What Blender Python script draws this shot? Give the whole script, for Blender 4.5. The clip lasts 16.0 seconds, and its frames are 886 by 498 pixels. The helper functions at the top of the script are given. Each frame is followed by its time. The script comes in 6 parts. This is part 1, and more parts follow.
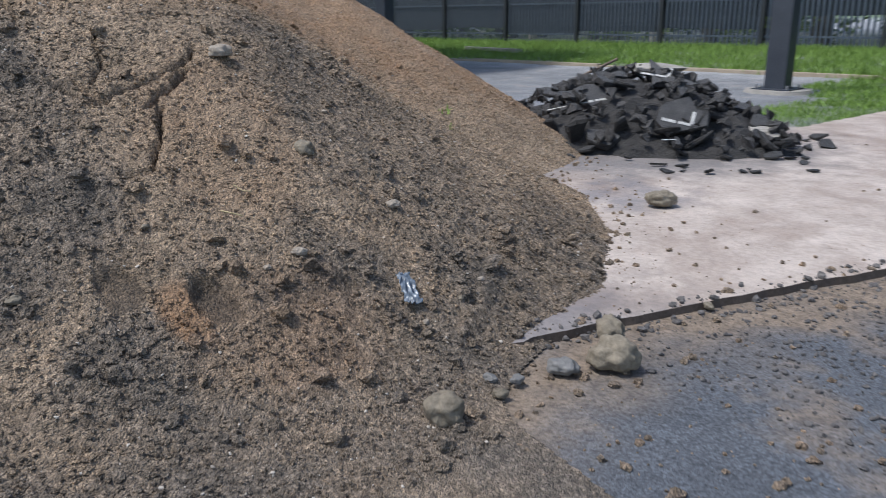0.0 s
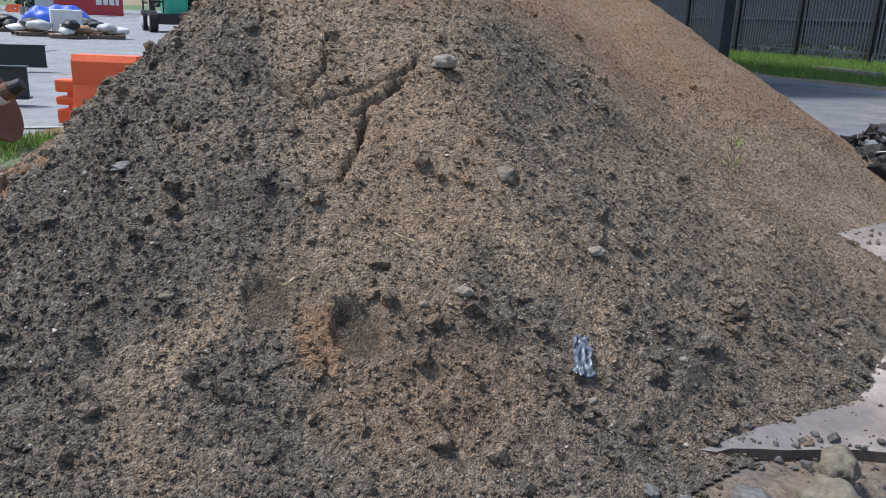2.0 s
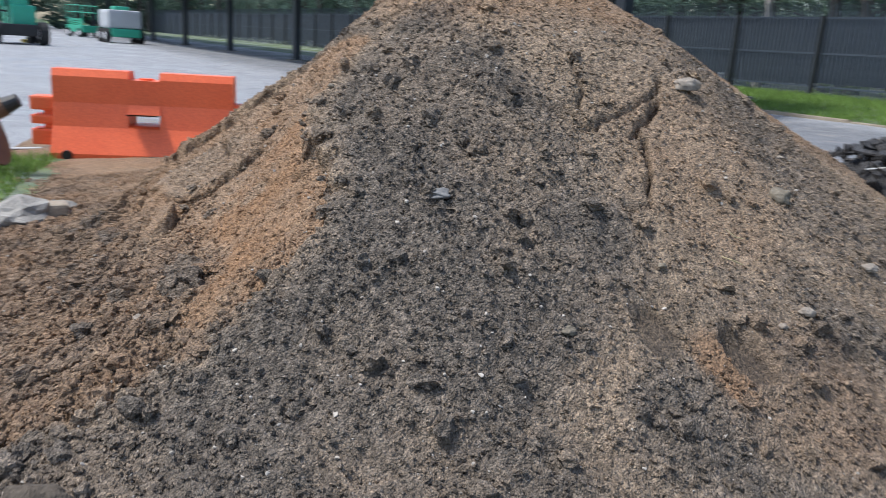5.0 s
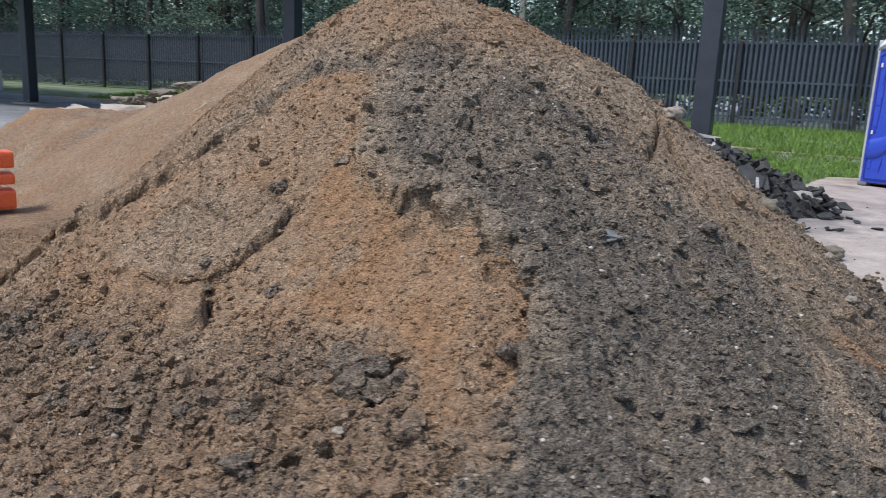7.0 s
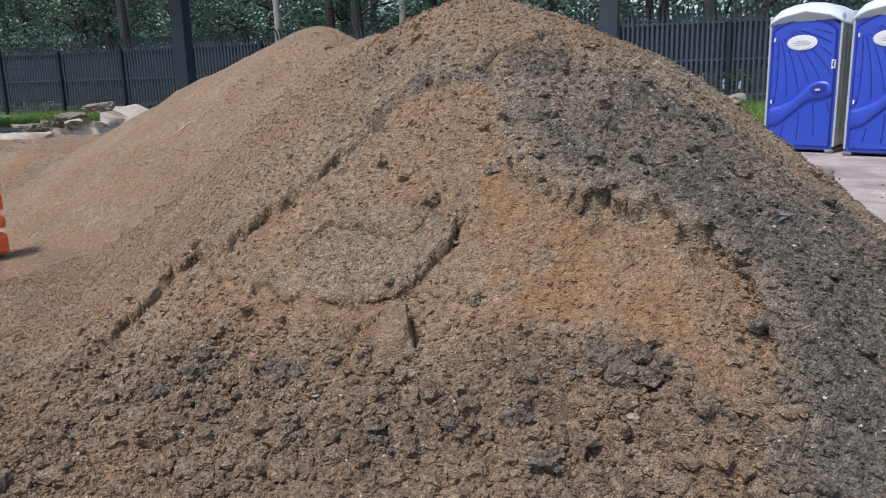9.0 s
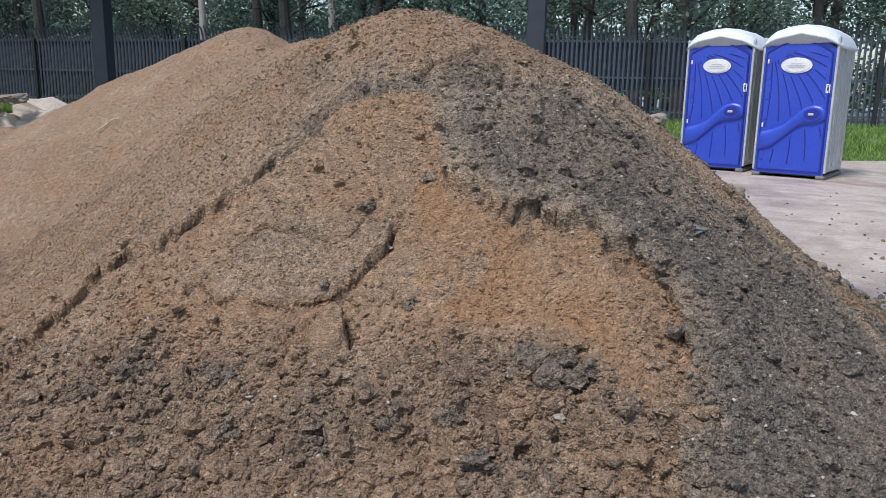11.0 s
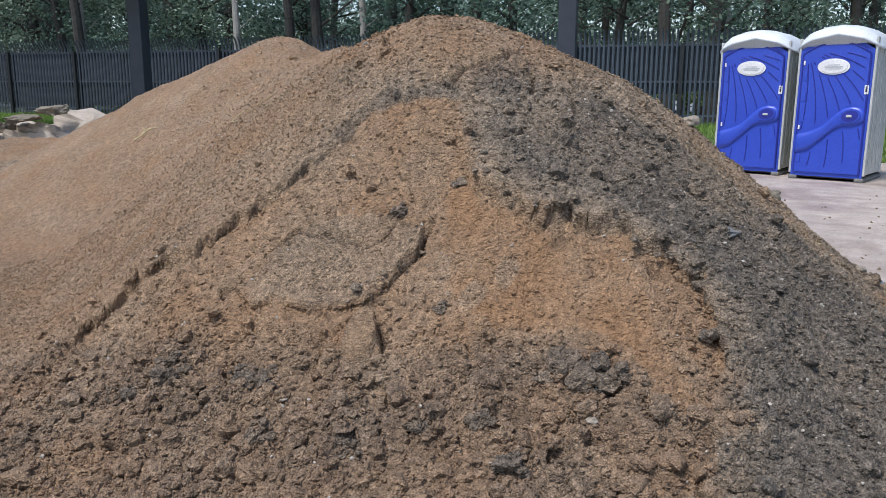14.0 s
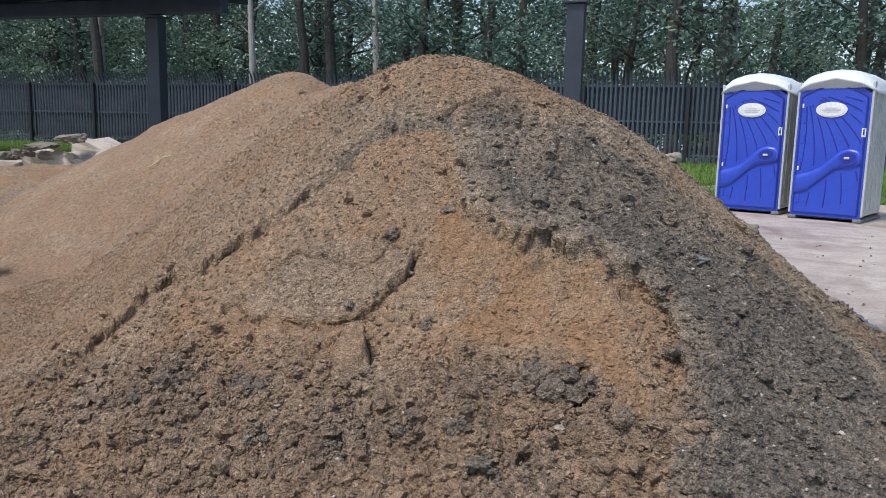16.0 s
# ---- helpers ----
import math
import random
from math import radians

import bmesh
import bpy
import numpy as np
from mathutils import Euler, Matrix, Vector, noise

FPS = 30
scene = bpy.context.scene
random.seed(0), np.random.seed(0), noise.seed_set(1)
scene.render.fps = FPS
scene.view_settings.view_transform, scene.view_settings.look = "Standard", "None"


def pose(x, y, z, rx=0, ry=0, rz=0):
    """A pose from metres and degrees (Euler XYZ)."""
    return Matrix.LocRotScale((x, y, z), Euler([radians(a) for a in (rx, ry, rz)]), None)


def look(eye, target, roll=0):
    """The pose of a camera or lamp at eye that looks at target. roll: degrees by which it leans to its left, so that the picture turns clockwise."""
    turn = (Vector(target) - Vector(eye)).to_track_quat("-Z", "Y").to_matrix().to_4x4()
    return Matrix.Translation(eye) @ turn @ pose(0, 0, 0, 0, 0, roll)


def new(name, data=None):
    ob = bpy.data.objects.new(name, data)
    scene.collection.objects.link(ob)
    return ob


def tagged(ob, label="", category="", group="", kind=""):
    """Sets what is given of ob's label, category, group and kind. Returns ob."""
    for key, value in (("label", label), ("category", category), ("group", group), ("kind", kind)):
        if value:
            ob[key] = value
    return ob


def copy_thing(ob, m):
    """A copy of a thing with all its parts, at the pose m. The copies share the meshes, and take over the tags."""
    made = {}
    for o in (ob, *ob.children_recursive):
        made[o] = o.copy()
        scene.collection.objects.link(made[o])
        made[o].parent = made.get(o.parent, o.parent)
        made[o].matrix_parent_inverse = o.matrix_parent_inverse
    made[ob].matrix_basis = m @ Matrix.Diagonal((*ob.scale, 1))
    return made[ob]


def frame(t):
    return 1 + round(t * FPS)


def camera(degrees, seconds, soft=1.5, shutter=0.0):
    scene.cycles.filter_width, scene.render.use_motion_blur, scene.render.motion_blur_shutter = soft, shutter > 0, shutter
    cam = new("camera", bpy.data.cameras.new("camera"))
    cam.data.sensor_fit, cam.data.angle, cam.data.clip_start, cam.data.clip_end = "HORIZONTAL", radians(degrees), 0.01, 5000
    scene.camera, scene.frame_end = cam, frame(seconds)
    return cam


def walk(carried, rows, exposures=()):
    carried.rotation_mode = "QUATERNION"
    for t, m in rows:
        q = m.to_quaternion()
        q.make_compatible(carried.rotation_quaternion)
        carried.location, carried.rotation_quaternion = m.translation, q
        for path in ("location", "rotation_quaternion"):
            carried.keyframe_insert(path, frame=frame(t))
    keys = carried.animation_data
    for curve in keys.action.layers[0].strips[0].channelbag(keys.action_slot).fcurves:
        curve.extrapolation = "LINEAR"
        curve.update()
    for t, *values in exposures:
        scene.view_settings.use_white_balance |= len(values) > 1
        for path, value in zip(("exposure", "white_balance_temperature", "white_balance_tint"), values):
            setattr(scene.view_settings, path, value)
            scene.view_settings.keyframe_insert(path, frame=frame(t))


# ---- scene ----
cam = camera(59.7, 16.0, soft=0.8, shutter=0.4)
PATH = [
    (0, (5.577, -3.024, 1.211), (4.204, -1.689, 0.634), -0.5),
    (0.5, (5.506, -2.731, 1.212), (4.004, -1.551, 0.62), -0.2),
    (0.6, (5.47, -2.712, 1.22), (3.978, -1.521, 0.624), 1.1),
    (1, (5.462, -2.557, 1.25), (3.851, -1.541, 0.642), 1.8),
    (1.5, (5.493, -2.449, 1.239), (3.716, -1.762, 0.633), 2.3),
    (2, (5.484, -2.439, 1.254), (3.69, -1.768, 0.676), 2.2),
    (2.5, (5.485, -2.44, 1.261), (3.691, -1.746, 0.715), 2.3),
    (3, (5.434, -2.511, 1.242), (3.661, -1.746, 0.719), 1.0),
    (3.5, (5.36, -2.806, 1.231), (3.584, -2.044, 0.716), 0.3),
    (4, (5.142, -3.138, 1.163), (3.321, -2.503, 0.634), 0.7),
    (4.2, (5.031, -3.284, 1.183), (3.204, -2.678, 0.641), 0.9),
    (4.5, (4.918, -3.478, 1.165), (3.085, -2.857, 0.662), 1.4),
    (4.7, (4.851, -3.622, 1.181), (3.076, -2.848, 0.682), 2.4),
    (6.8, (3.522, -4.773, 1.155), (2.481, -3.124, 0.712), 2.3),
    (7, (3.412, -4.856, 1.161), (2.431, -3.165, 0.742), 2.6),
    (7.5, (3.042, -5.032, 1.158), (2.162, -3.29, 0.721), 2.1),
    (8, (2.793, -5.246, 1.173), (2.047, -3.441, 0.74), 1.4),
    (8.5, (2.595, -5.293, 1.172), (1.831, -3.497, 0.737), -1.7),
    (9, (2.515, -5.427, 1.204), (1.827, -3.598, 0.778), -1.5),
    (9.2, (2.496, -5.481, 1.216), (1.837, -3.639, 0.801), -1.2),
    (11.5, (2.497, -5.514, 1.216), (2.015, -3.617, 0.803), 1.3),
    (12, (2.499, -5.521, 1.212), (2.023, -3.624, 0.795), 1.3),
    (12.5, (2.491, -5.52, 1.209), (1.983, -3.63, 0.796), 1.0),
    (13, (2.5, -5.53, 1.212), (1.942, -3.652, 0.807), 0.6),
    (13.5, (2.499, -5.524, 1.211), (1.92, -3.651, 0.816), 0.4),
    (14, (2.501, -5.52, 1.21), (1.922, -3.647, 0.816), 0.3),
    (14.5, (2.503, -5.528, 1.209), (1.929, -3.654, 0.81), 0.4),
    (15, (2.494, -5.572, 1.208), (1.914, -3.687, 0.875), 0.4),
    (15.5, (2.542, -5.621, 1.208), (1.956, -3.734, 0.896), 0.9),
    (16, (2.647, -5.699, 1.197), (2.038, -3.818, 0.893), 1.3),
]
walk(cam, [(t, look(eye, target, roll)) for t, eye, target, roll in PATH],
     [(0.0, 0.72), (2.0, 0.72), (3.0, 0.78), (4.0, 0.88), (4.6, 0.93), (7.0, 0.66), (9.0, 0.63), (16.0, 0.65)])

# ---- light: a bright overcast morning ----
world = bpy.data.worlds.new("world")
scene.world = world
world.use_nodes = True
wn = world.node_tree
sky = wn.nodes.new("ShaderNodeTexSky")
sky.sky_type = "NISHITA"
sky.sun_disc = False
sky.sun_elevation, sky.sun_rotation = radians(63), radians(211)
sky.air_density, sky.dust_density, sky.ozone_density = 1.0, 1.6, 1.0
wn.links.new(sky.outputs[0], wn.nodes["Background"].inputs[0])
wn.nodes["Background"].inputs[1].default_value = 0.118
sun = new("sun", bpy.data.lights.new("sun", "SUN"))
sun.data.energy, sun.data.angle, sun.data.color = 2.05, radians(11), (1.0, 0.992, 0.982)
sun.matrix_world = look((-1.6, -2.6, 6.0), (0, 0, 0))
scene.view_settings.exposure = 0.74


# ---- materials ----
def mat(name, build, rough=0.8, metal=0.0):
    """A node material; build(nodes helper) returns nothing and wires the Principled shader."""
    m = bpy.data.materials.new(name)
    m.use_nodes = True
    t = m.node_tree
    b = t.nodes["Principled BSDF"]
    b.inputs["Roughness"].default_value, b.inputs["Metallic"].default_value = rough, metal
    build(t, b)
    return m


def node(t, kind, **inputs):
    n = t.nodes.new(kind)
    for k, v in inputs.items():
        n.inputs[k.replace("_", " ")].default_value = v
    return n


def coords(t, scale=(1, 1, 1)):
    n = t.nodes.new("ShaderNodeTexCoord")
    mp = node(t, "ShaderNodeMapping", Scale=scale)
    t.links.new(n.outputs["Object"], mp.inputs[0])
    return mp.outputs[0]


def noise_tex(t, co, scale, detail=6, rough=0.6):
    n = node(t, "ShaderNodeTexNoise", Scale=scale, Detail=detail, Roughness=rough)
    t.links.new(co, n.inputs["Vector"])
    return n.outputs["Fac"]


def ramp(t, fac, stops):
    n = t.nodes.new("ShaderNodeValToRGB")
    r = n.color_ramp
    while len(r.elements) < len(stops):
        r.elements.new(0.5)
    for e, (at, c) in zip(r.elements, stops):
        e.position, e.color = at, (*c, 1) if len(c) == 3 else c
    t.links.new(fac, n.inputs[0])
    return n.outputs[0]


def mix(t, fac, a, b, how="MIX"):
    n = t.nodes.new("ShaderNodeMix")
    n.data_type, n.blend_type = "RGBA", how
    for sock, v in ((n.inputs[0], fac), (n.inputs[6], a), (n.inputs[7], b)):
        if isinstance(v, (int, float)):
            sock.default_value = v
        elif isinstance(v, tuple):
            sock.default_value = (*v, 1)
        else:
            t.links.new(v, sock)
    return n.outputs[2]


def bump(t, b, height, strength=0.4, dist=0.01):
    n = node(t, "ShaderNodeBump", Strength=strength, Distance=dist)
    t.links.new(height, n.inputs["Height"])
    t.links.new(n.outputs[0], b.inputs["Normal"])


def plain(name, lo, hi, scale=6.0, rough=0.7, metal=0.0, bumpy=0.15, dist=0.004, rand=0.0, fine=60.0):
    """Two tones at two scales, with grain, and a spread between separate pieces."""
    def build(t, b):
        co = coords(t)
        c = ramp(t, noise_tex(t, co, scale), [(0.3, lo), (0.7, hi)])
        f = noise_tex(t, co, fine, 3)
        c = mix(t, 0.35, c, ramp(t, f, [(0.3, tuple(v * 0.6 for v in lo)), (0.7, tuple(min(1, v * 1.25) for v in hi))]))
        if rand:
            oi = t.nodes.new("ShaderNodeObjectInfo")
            r = ramp(t, oi.outputs["Random"], [(0, (1 - rand,) * 3), (1, (1 + rand * 0.3,) * 3)])
            c = mix(t, 1.0, c, r, "MULTIPLY")
        t.links.new(c, b.inputs["Base Color"])
        if bumpy:
            bump(t, b, f, bumpy, dist)
    return mat(name, build, rough, metal)


def mix_math(t, sock):
    """1 on plain soil, less where sock rises."""
    n = t.nodes.new("ShaderNodeMath")
    n.operation, n.use_clamp = "MULTIPLY_ADD", True
    n.inputs[1].default_value, n.inputs[2].default_value = -0.65, 1.0
    t.links.new(sock, n.inputs[0])
    return n.outputs[0]


def soil_build(t, b):
    co = coords(t)
    at = t.nodes.new("ShaderNodeAttribute")
    at.attribute_name = "soil"
    sep = t.nodes.new("ShaderNodeSeparateColor")
    t.links.new(at.outputs["Color"], sep.inputs[0])
    n1, n2, n3 = noise_tex(t, co, 2.2, 8), noise_tex(t, co, 34, 6, 0.7), noise_tex(t, co, 150, 4, 0.7)
    brown = ramp(t, n1, [(0.3, (0.256, 0.190, 0.122)), (0.52, (0.338, 0.253, 0.166)), (0.72, (0.418, 0.315, 0.209))])
    dark = ramp(t, n2, [(0.3, (0.114, 0.095, 0.072)), (0.7, (0.216, 0.180, 0.137))])
    sand = ramp(t, n2, [(0.3, (0.292, 0.163, 0.078)), (0.7, (0.415, 0.243, 0.122))])
    c = mix(t, sep.outputs[0], brown, dark)
    c = mix(t, sep.outputs[1], c, sand)
    grain = ramp(t, n3, [(0.34, (0.5, 0.5, 0.5)), (0.5, (1.0, 1.0, 1.0)), (0.66, (1.5, 1.48, 1.43))])
    c = mix(t, mix_math(t, sep.outputs[1]), c, grain, "MULTIPLY")
    lump = ramp(t, n2, [(0.32, (0.60, 0.60, 0.60)), (0.62, (1.27, 1.27, 1.27))])
    c = mix(t, mix_math(t, sep.outputs[1]), c, lump, "MULTIPLY")
    c = mix(t, 1.0, c, (1.105, 1.105, 1.165), "MULTIPLY")
    # third channel blackens: shade painted in cracks and pits, deeper tone on clods
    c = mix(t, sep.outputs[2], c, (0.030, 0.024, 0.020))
    t.links.new(c, b.inputs["Base Color"])
    add = t.nodes.new("ShaderNodeMath")
    add.operation = "ADD"
    t.links.new(n2, add.inputs[0])
    t.links.new(n3, add.inputs[1])
    crumbs = None
    for scale, gain in ((70, 1.0), (165, 0.8)):
        v = t.nodes.new("ShaderNodeTexVoronoi")
        v.inputs["Scale"].default_value = scale
        t.links.new(co, v.inputs["Vector"])
        m = t.nodes.new("ShaderNodeMath")
        m.operation = "MULTIPLY_ADD"
        t.links.new(v.outputs["Distance"], m.inputs[0])
        m.inputs[1].default_value = -gain
        t.links.new(crumbs or add.outputs[0], m.inputs[2])
        crumbs = m.outputs[0]
        tone = ramp(t, v.outputs["Color"], [(0.2, (0.84, 0.84, 0.84)), (0.8, (1.16, 1.16, 1.16))])
        c = mix(t, mix_math(t, sep.outputs[1]), c, tone, "MULTIPLY")
    t.links.new(c, b.inputs["Base Color"])
    bump(t, b, crumbs, 1.0, 0.014)


M_SOIL = mat("soil", soil_build, 0.95)


def ground_build(t, b):
    co = coords(t)
    at = t.nodes.new("ShaderNodeAttribute")
    at.attribute_name = "cover"
    sep = t.nodes.new("ShaderNodeSeparateColor")
    t.links.new(at.outputs["Color"], sep.inputs[0])
    n0, n1, n2, n3 = noise_tex(t, co, 0.35, 5), noise_tex(t, co, 1.8, 8), noise_tex(t, co, 14, 6), noise_tex(t, co, 120, 3)
    asphalt = ramp(t, n1, [(0.3, (0.215, 0.222, 0.232)), (0.7, (0.340, 0.346, 0.355))])
    asphalt = mix(t, 1.0, asphalt, ramp(t, n3, [(0.34, (0.5, 0.5, 0.5)), (0.5, (1, 1, 1)), (0.66, (1.5, 1.5, 1.5))]), "MULTIPLY")
    dirt = ramp(t, n2, [(0.3, (0.130, 0.100, 0.074)), (0.7, (0.255, 0.200, 0.150))])
    stain = ramp(t, n1, [(0.54, (0, 0, 0)), (0.68, (0.85, 0.85, 0.85))])
    grass = ramp(t, n2, [(0.3, (0.050, 0.085, 0.018)), (0.7, (0.120, 0.185, 0.045))])
    asphalt_old = mix(t, 1.0, asphalt, (0.29, 0.315, 0.355), "MULTIPLY")
    dirty = mix(t, stain, asphalt_old, dirt)
    c = mix(t, sep.outputs[2], asphalt, dirty)
    c = mix(t, sep.outputs[1], c, dirt)
    c = mix(t, 1.0, c, ramp(t, noise_tex(t, co, 55, 5, 0.75), [(0.36, (0.55, 0.55, 0.55)), (0.5, (1, 1, 1)), (0.66, (1.35, 1.35, 1.35))]), "MULTIPLY")
    c = mix(t, sep.outputs[0], c, grass)
    t.links.new(c, b.inputs["Base Color"])
    wet = ramp(t, n0, [(0.35, (0.42, 0.42, 0.42)), (0.6, (0.85, 0.85, 0.85))])
    t.links.new(wet, b.inputs["Roughness"])
    bump(t, b, n3, 0.7, 0.010)


M_GROUND = mat("ground_cover", ground_build, 0.8)


def pad_build(t, b):
    co = coords(t)
    n0, n1, n2, n3 = noise_tex(t, co, 0.9, 6), noise_tex(t, co, 3.5, 8), noise_tex(t, co, 30, 5), noise_tex(t, co, 160, 3)
    c = ramp(t, n1, [(0.3, (0.340, 0.285, 0.245)), (0.7, (0.500, 0.435, 0.385))])
    c = mix(t, ramp(t, n0, [(0.5, (0, 0, 0)), (0.68, (0.75, 0.75, 0.75))]), c, (0.235, 0.165, 0.125))
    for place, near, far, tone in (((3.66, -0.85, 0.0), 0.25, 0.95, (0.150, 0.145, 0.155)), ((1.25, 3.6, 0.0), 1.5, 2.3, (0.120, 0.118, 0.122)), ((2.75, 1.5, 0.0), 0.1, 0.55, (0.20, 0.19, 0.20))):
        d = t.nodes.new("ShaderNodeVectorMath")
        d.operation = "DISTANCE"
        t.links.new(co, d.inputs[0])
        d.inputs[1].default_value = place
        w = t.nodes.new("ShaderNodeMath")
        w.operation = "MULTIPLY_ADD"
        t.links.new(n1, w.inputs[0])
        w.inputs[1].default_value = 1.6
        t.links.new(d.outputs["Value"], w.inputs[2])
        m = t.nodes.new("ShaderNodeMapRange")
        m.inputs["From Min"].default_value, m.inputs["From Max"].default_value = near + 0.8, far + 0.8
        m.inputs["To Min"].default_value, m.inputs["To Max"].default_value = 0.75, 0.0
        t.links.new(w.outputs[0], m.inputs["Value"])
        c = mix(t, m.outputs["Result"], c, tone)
    c = mix(t, 1.0, c, ramp(t, n2, [(0.3, (0.82, 0.82, 0.82)), (0.6, (1.08, 1.08, 1.08))]), "MULTIPLY")
    c = mix(t, 1.0, c, ramp(t, n3, [(0.28, (0.7, 0.7, 0.7)), (0.5, (1, 1, 1))]), "MULTIPLY")
    t.links.new(c, b.inputs["Base Color"])
    t.links.new(ramp(t, n0, [(0.4, (0.8, 0.8, 0.8)), (0.7, (0.4, 0.4, 0.4))]), b.inputs["Roughness"])
    bump(t, b, n3, 0.3, 0.004)


M_PAD = mat("pink_concrete", pad_build, 0.75)


def leaf_build(name, lo, hi):
    def build(t, b):
        g = t.nodes.new("ShaderNodeNewGeometry")
        c = ramp(t, g.outputs["Random Per Island"], [(0, lo), (0.6, hi), (1, tuple(v * 1.5 for v in hi))])
        oi = t.nodes.new("ShaderNodeObjectInfo")
        c = mix(t, 1.0, c, ramp(t, oi.outputs["Random"], [(0, (0.7, 0.8, 0.8)), (1, (1.2, 1.1, 1.0))]), "MULTIPLY")
        t.links.new(c, b.inputs["Base Color"])
        tr = t.nodes.new("ShaderNodeBsdfTranslucent")
        t.links.new(c, tr.inputs[0])
        ms = t.nodes.new("ShaderNodeMixShader")
        ms.inputs[0].default_value = 0.3
        t.links.new(b.outputs[0], ms.inputs[1])
        t.links.new(tr.outputs[0], ms.inputs[2])
        t.links.new(ms.outputs[0], t.nodes["Material Output"].inputs[0])
    return mat(name, build, 0.8)


M_LEAF = leaf_build("leaves", (0.050, 0.090, 0.074), (0.132, 0.200, 0.158))
M_LEAF2 = leaf_build("pale_leaves", (0.045, 0.075, 0.022), (0.100, 0.150, 0.050))
M_PADSIDE = plain("dark_pad_edge", (0.055, 0.042, 0.034), (0.13, 0.10, 0.08), 9, 0.9, bumpy=0.6)
M_GRASS = leaf_build("grass_blades", (0.085, 0.160, 0.030), (0.190, 0.310, 0.075))
M_STRAW = plain("dry_straw", (0.38, 0.30, 0.15), (0.55, 0.46, 0.27), rough=0.8)
M_BARK = plain("bark", (0.034, 0.031, 0.028), (0.088, 0.080, 0.070), 8, 0.9, bumpy=0.6, dist=0.02, rand=0.3)
M_FENCEP = plain("black_post_paint", (0.010, 0.013, 0.016), (0.022, 0.027, 0.032), 3, 0.5, bumpy=0.05)
M_FENCE = plain("black_steel", (0.048, 0.062, 0.084), (0.090, 0.114, 0.146), 3, 0.4, 0.0, 0.05)
M_SCREEN = plain("black_screen_mesh", (0.020, 0.028, 0.037), (0.042, 0.053, 0.068), 5, 0.7, bumpy=0.2)
M_POST = plain("dark_blue_steel", (0.030, 0.036, 0.048), (0.055, 0.064, 0.080), 2.5, 0.4, 0.3, 0.05)
M_GALV = plain("galvanised_steel", (0.22, 0.22, 0.23), (0.38, 0.38, 0.39), 5, 0.45, 0.6, 0.05)
M_BLUE = plain("blue_plastic", (0.024, 0.060, 0.44), (0.038, 0.086, 0.54), 1.6, 0.36, bumpy=0.04)
# darker copy of the door's blue: painted groove and recess shade, plaque rim
M_BLUEDK = plain("blue_plastic_dark", (0.018, 0.026, 0.25), (0.024, 0.034, 0.31), 3, 0.4, bumpy=0.04)
M_CABIN = plain("grey_white_plastic", (0.42, 0.43, 0.42), (0.58, 0.59, 0.57), 2.2, 0.45, bumpy=0.05)
M_ROOF = plain("translucent_white_roof", (0.56, 0.60, 0.64), (0.70, 0.74, 0.77), 2.2, 0.4, bumpy=0.04)
M_WHITE = plain("white_label", (0.70, 0.70, 0.70), (0.84, 0.84, 0.84), 5, 0.5, bumpy=0.0)
M_BLACKP = plain("black_plastic", (0.012, 0.012, 0.013), (0.030, 0.030, 0.032), 5, 0.5)
M_ORANGE = plain("orange_plastic", (0.88, 0.125, 0.040), (0.98, 0.180, 0.062), 1.8, 0.4, bumpy=0.04)
M_TAR = plain("broken_asphalt", (0.022, 0.022, 0.023), (0.085, 0.082, 0.080), 7, 0.85, bumpy=1.0, dist=0.03, rand=0.35)
M_TARTOP = plain("worn_asphalt_top", (0.045, 0.046, 0.049), (0.120, 0.120, 0.122), 7, 0.8, bumpy=1.0, dist=0.02, rand=0.3)
M_PAINT = plain("white_road_paint", (0.22, 0.22, 0.215), (0.56, 0.56, 0.54), 14, 0.7)
M_STONE = plain("grey_brown_stone", (0.120, 0.100, 0.072), (0.255, 0.220, 0.165), 9, 0.75, bumpy=0.5, dist=0.01, rand=0.25)
M_CLOD = plain("damp_topsoil", (0.045, 0.036, 0.028), (0.13, 0.105, 0.080), 20, 0.95, bumpy=0.9, dist=0.012)
M_GRAVEL = plain("grit", (0.035, 0.035, 0.037), (0.15, 0.14, 0.135), 30, 0.85)
M_STONED = plain("wet_dark_stone", (0.105, 0.105, 0.103), (0.190, 0.188, 0.182), 9, 0.7, bumpy=0.4, dist=0.008)
M_PEB = plain("pale_pebble", (0.30, 0.265, 0.22), (0.54, 0.49, 0.43), 25, 0.7, bumpy=0.2)
M_STONEP = plain("pale_tan_stone", (0.19, 0.155, 0.12), (0.36, 0.315, 0.26), 14, 0.8, bumpy=0.5, dist=0.008)
M_BEAM = plain("black_beam_paint", (0.012, 0.015, 0.018), (0.030, 0.034, 0.038), 3, 0.45, bumpy=0.08)
M_CONC = plain("broken_concrete", (0.19, 0.178, 0.16), (0.38, 0.36, 0.325), 5, 0.85, bumpy=0.7, dist=0.012, rand=0.15)
M_PALE = plain("pale_broken_concrete", (0.34, 0.285, 0.235), (0.53, 0.465, 0.395), 3, 0.85, bumpy=0.7, dist=0.02)
M_KERB = plain("kerb_concrete", (0.24, 0.195, 0.145), (0.37, 0.31, 0.235), 4, 0.85, bumpy=0.4)
M_WOOD = plain("weathered_timber", (0.090, 0.065, 0.050), (0.210, 0.160, 0.125), 3, 0.85, bumpy=0.4, rand=0.4)
M_WOODL = plain("fresh_timber", (0.26, 0.165, 0.10), (0.40, 0.27, 0.17), 3, 0.8, bumpy=0.3)
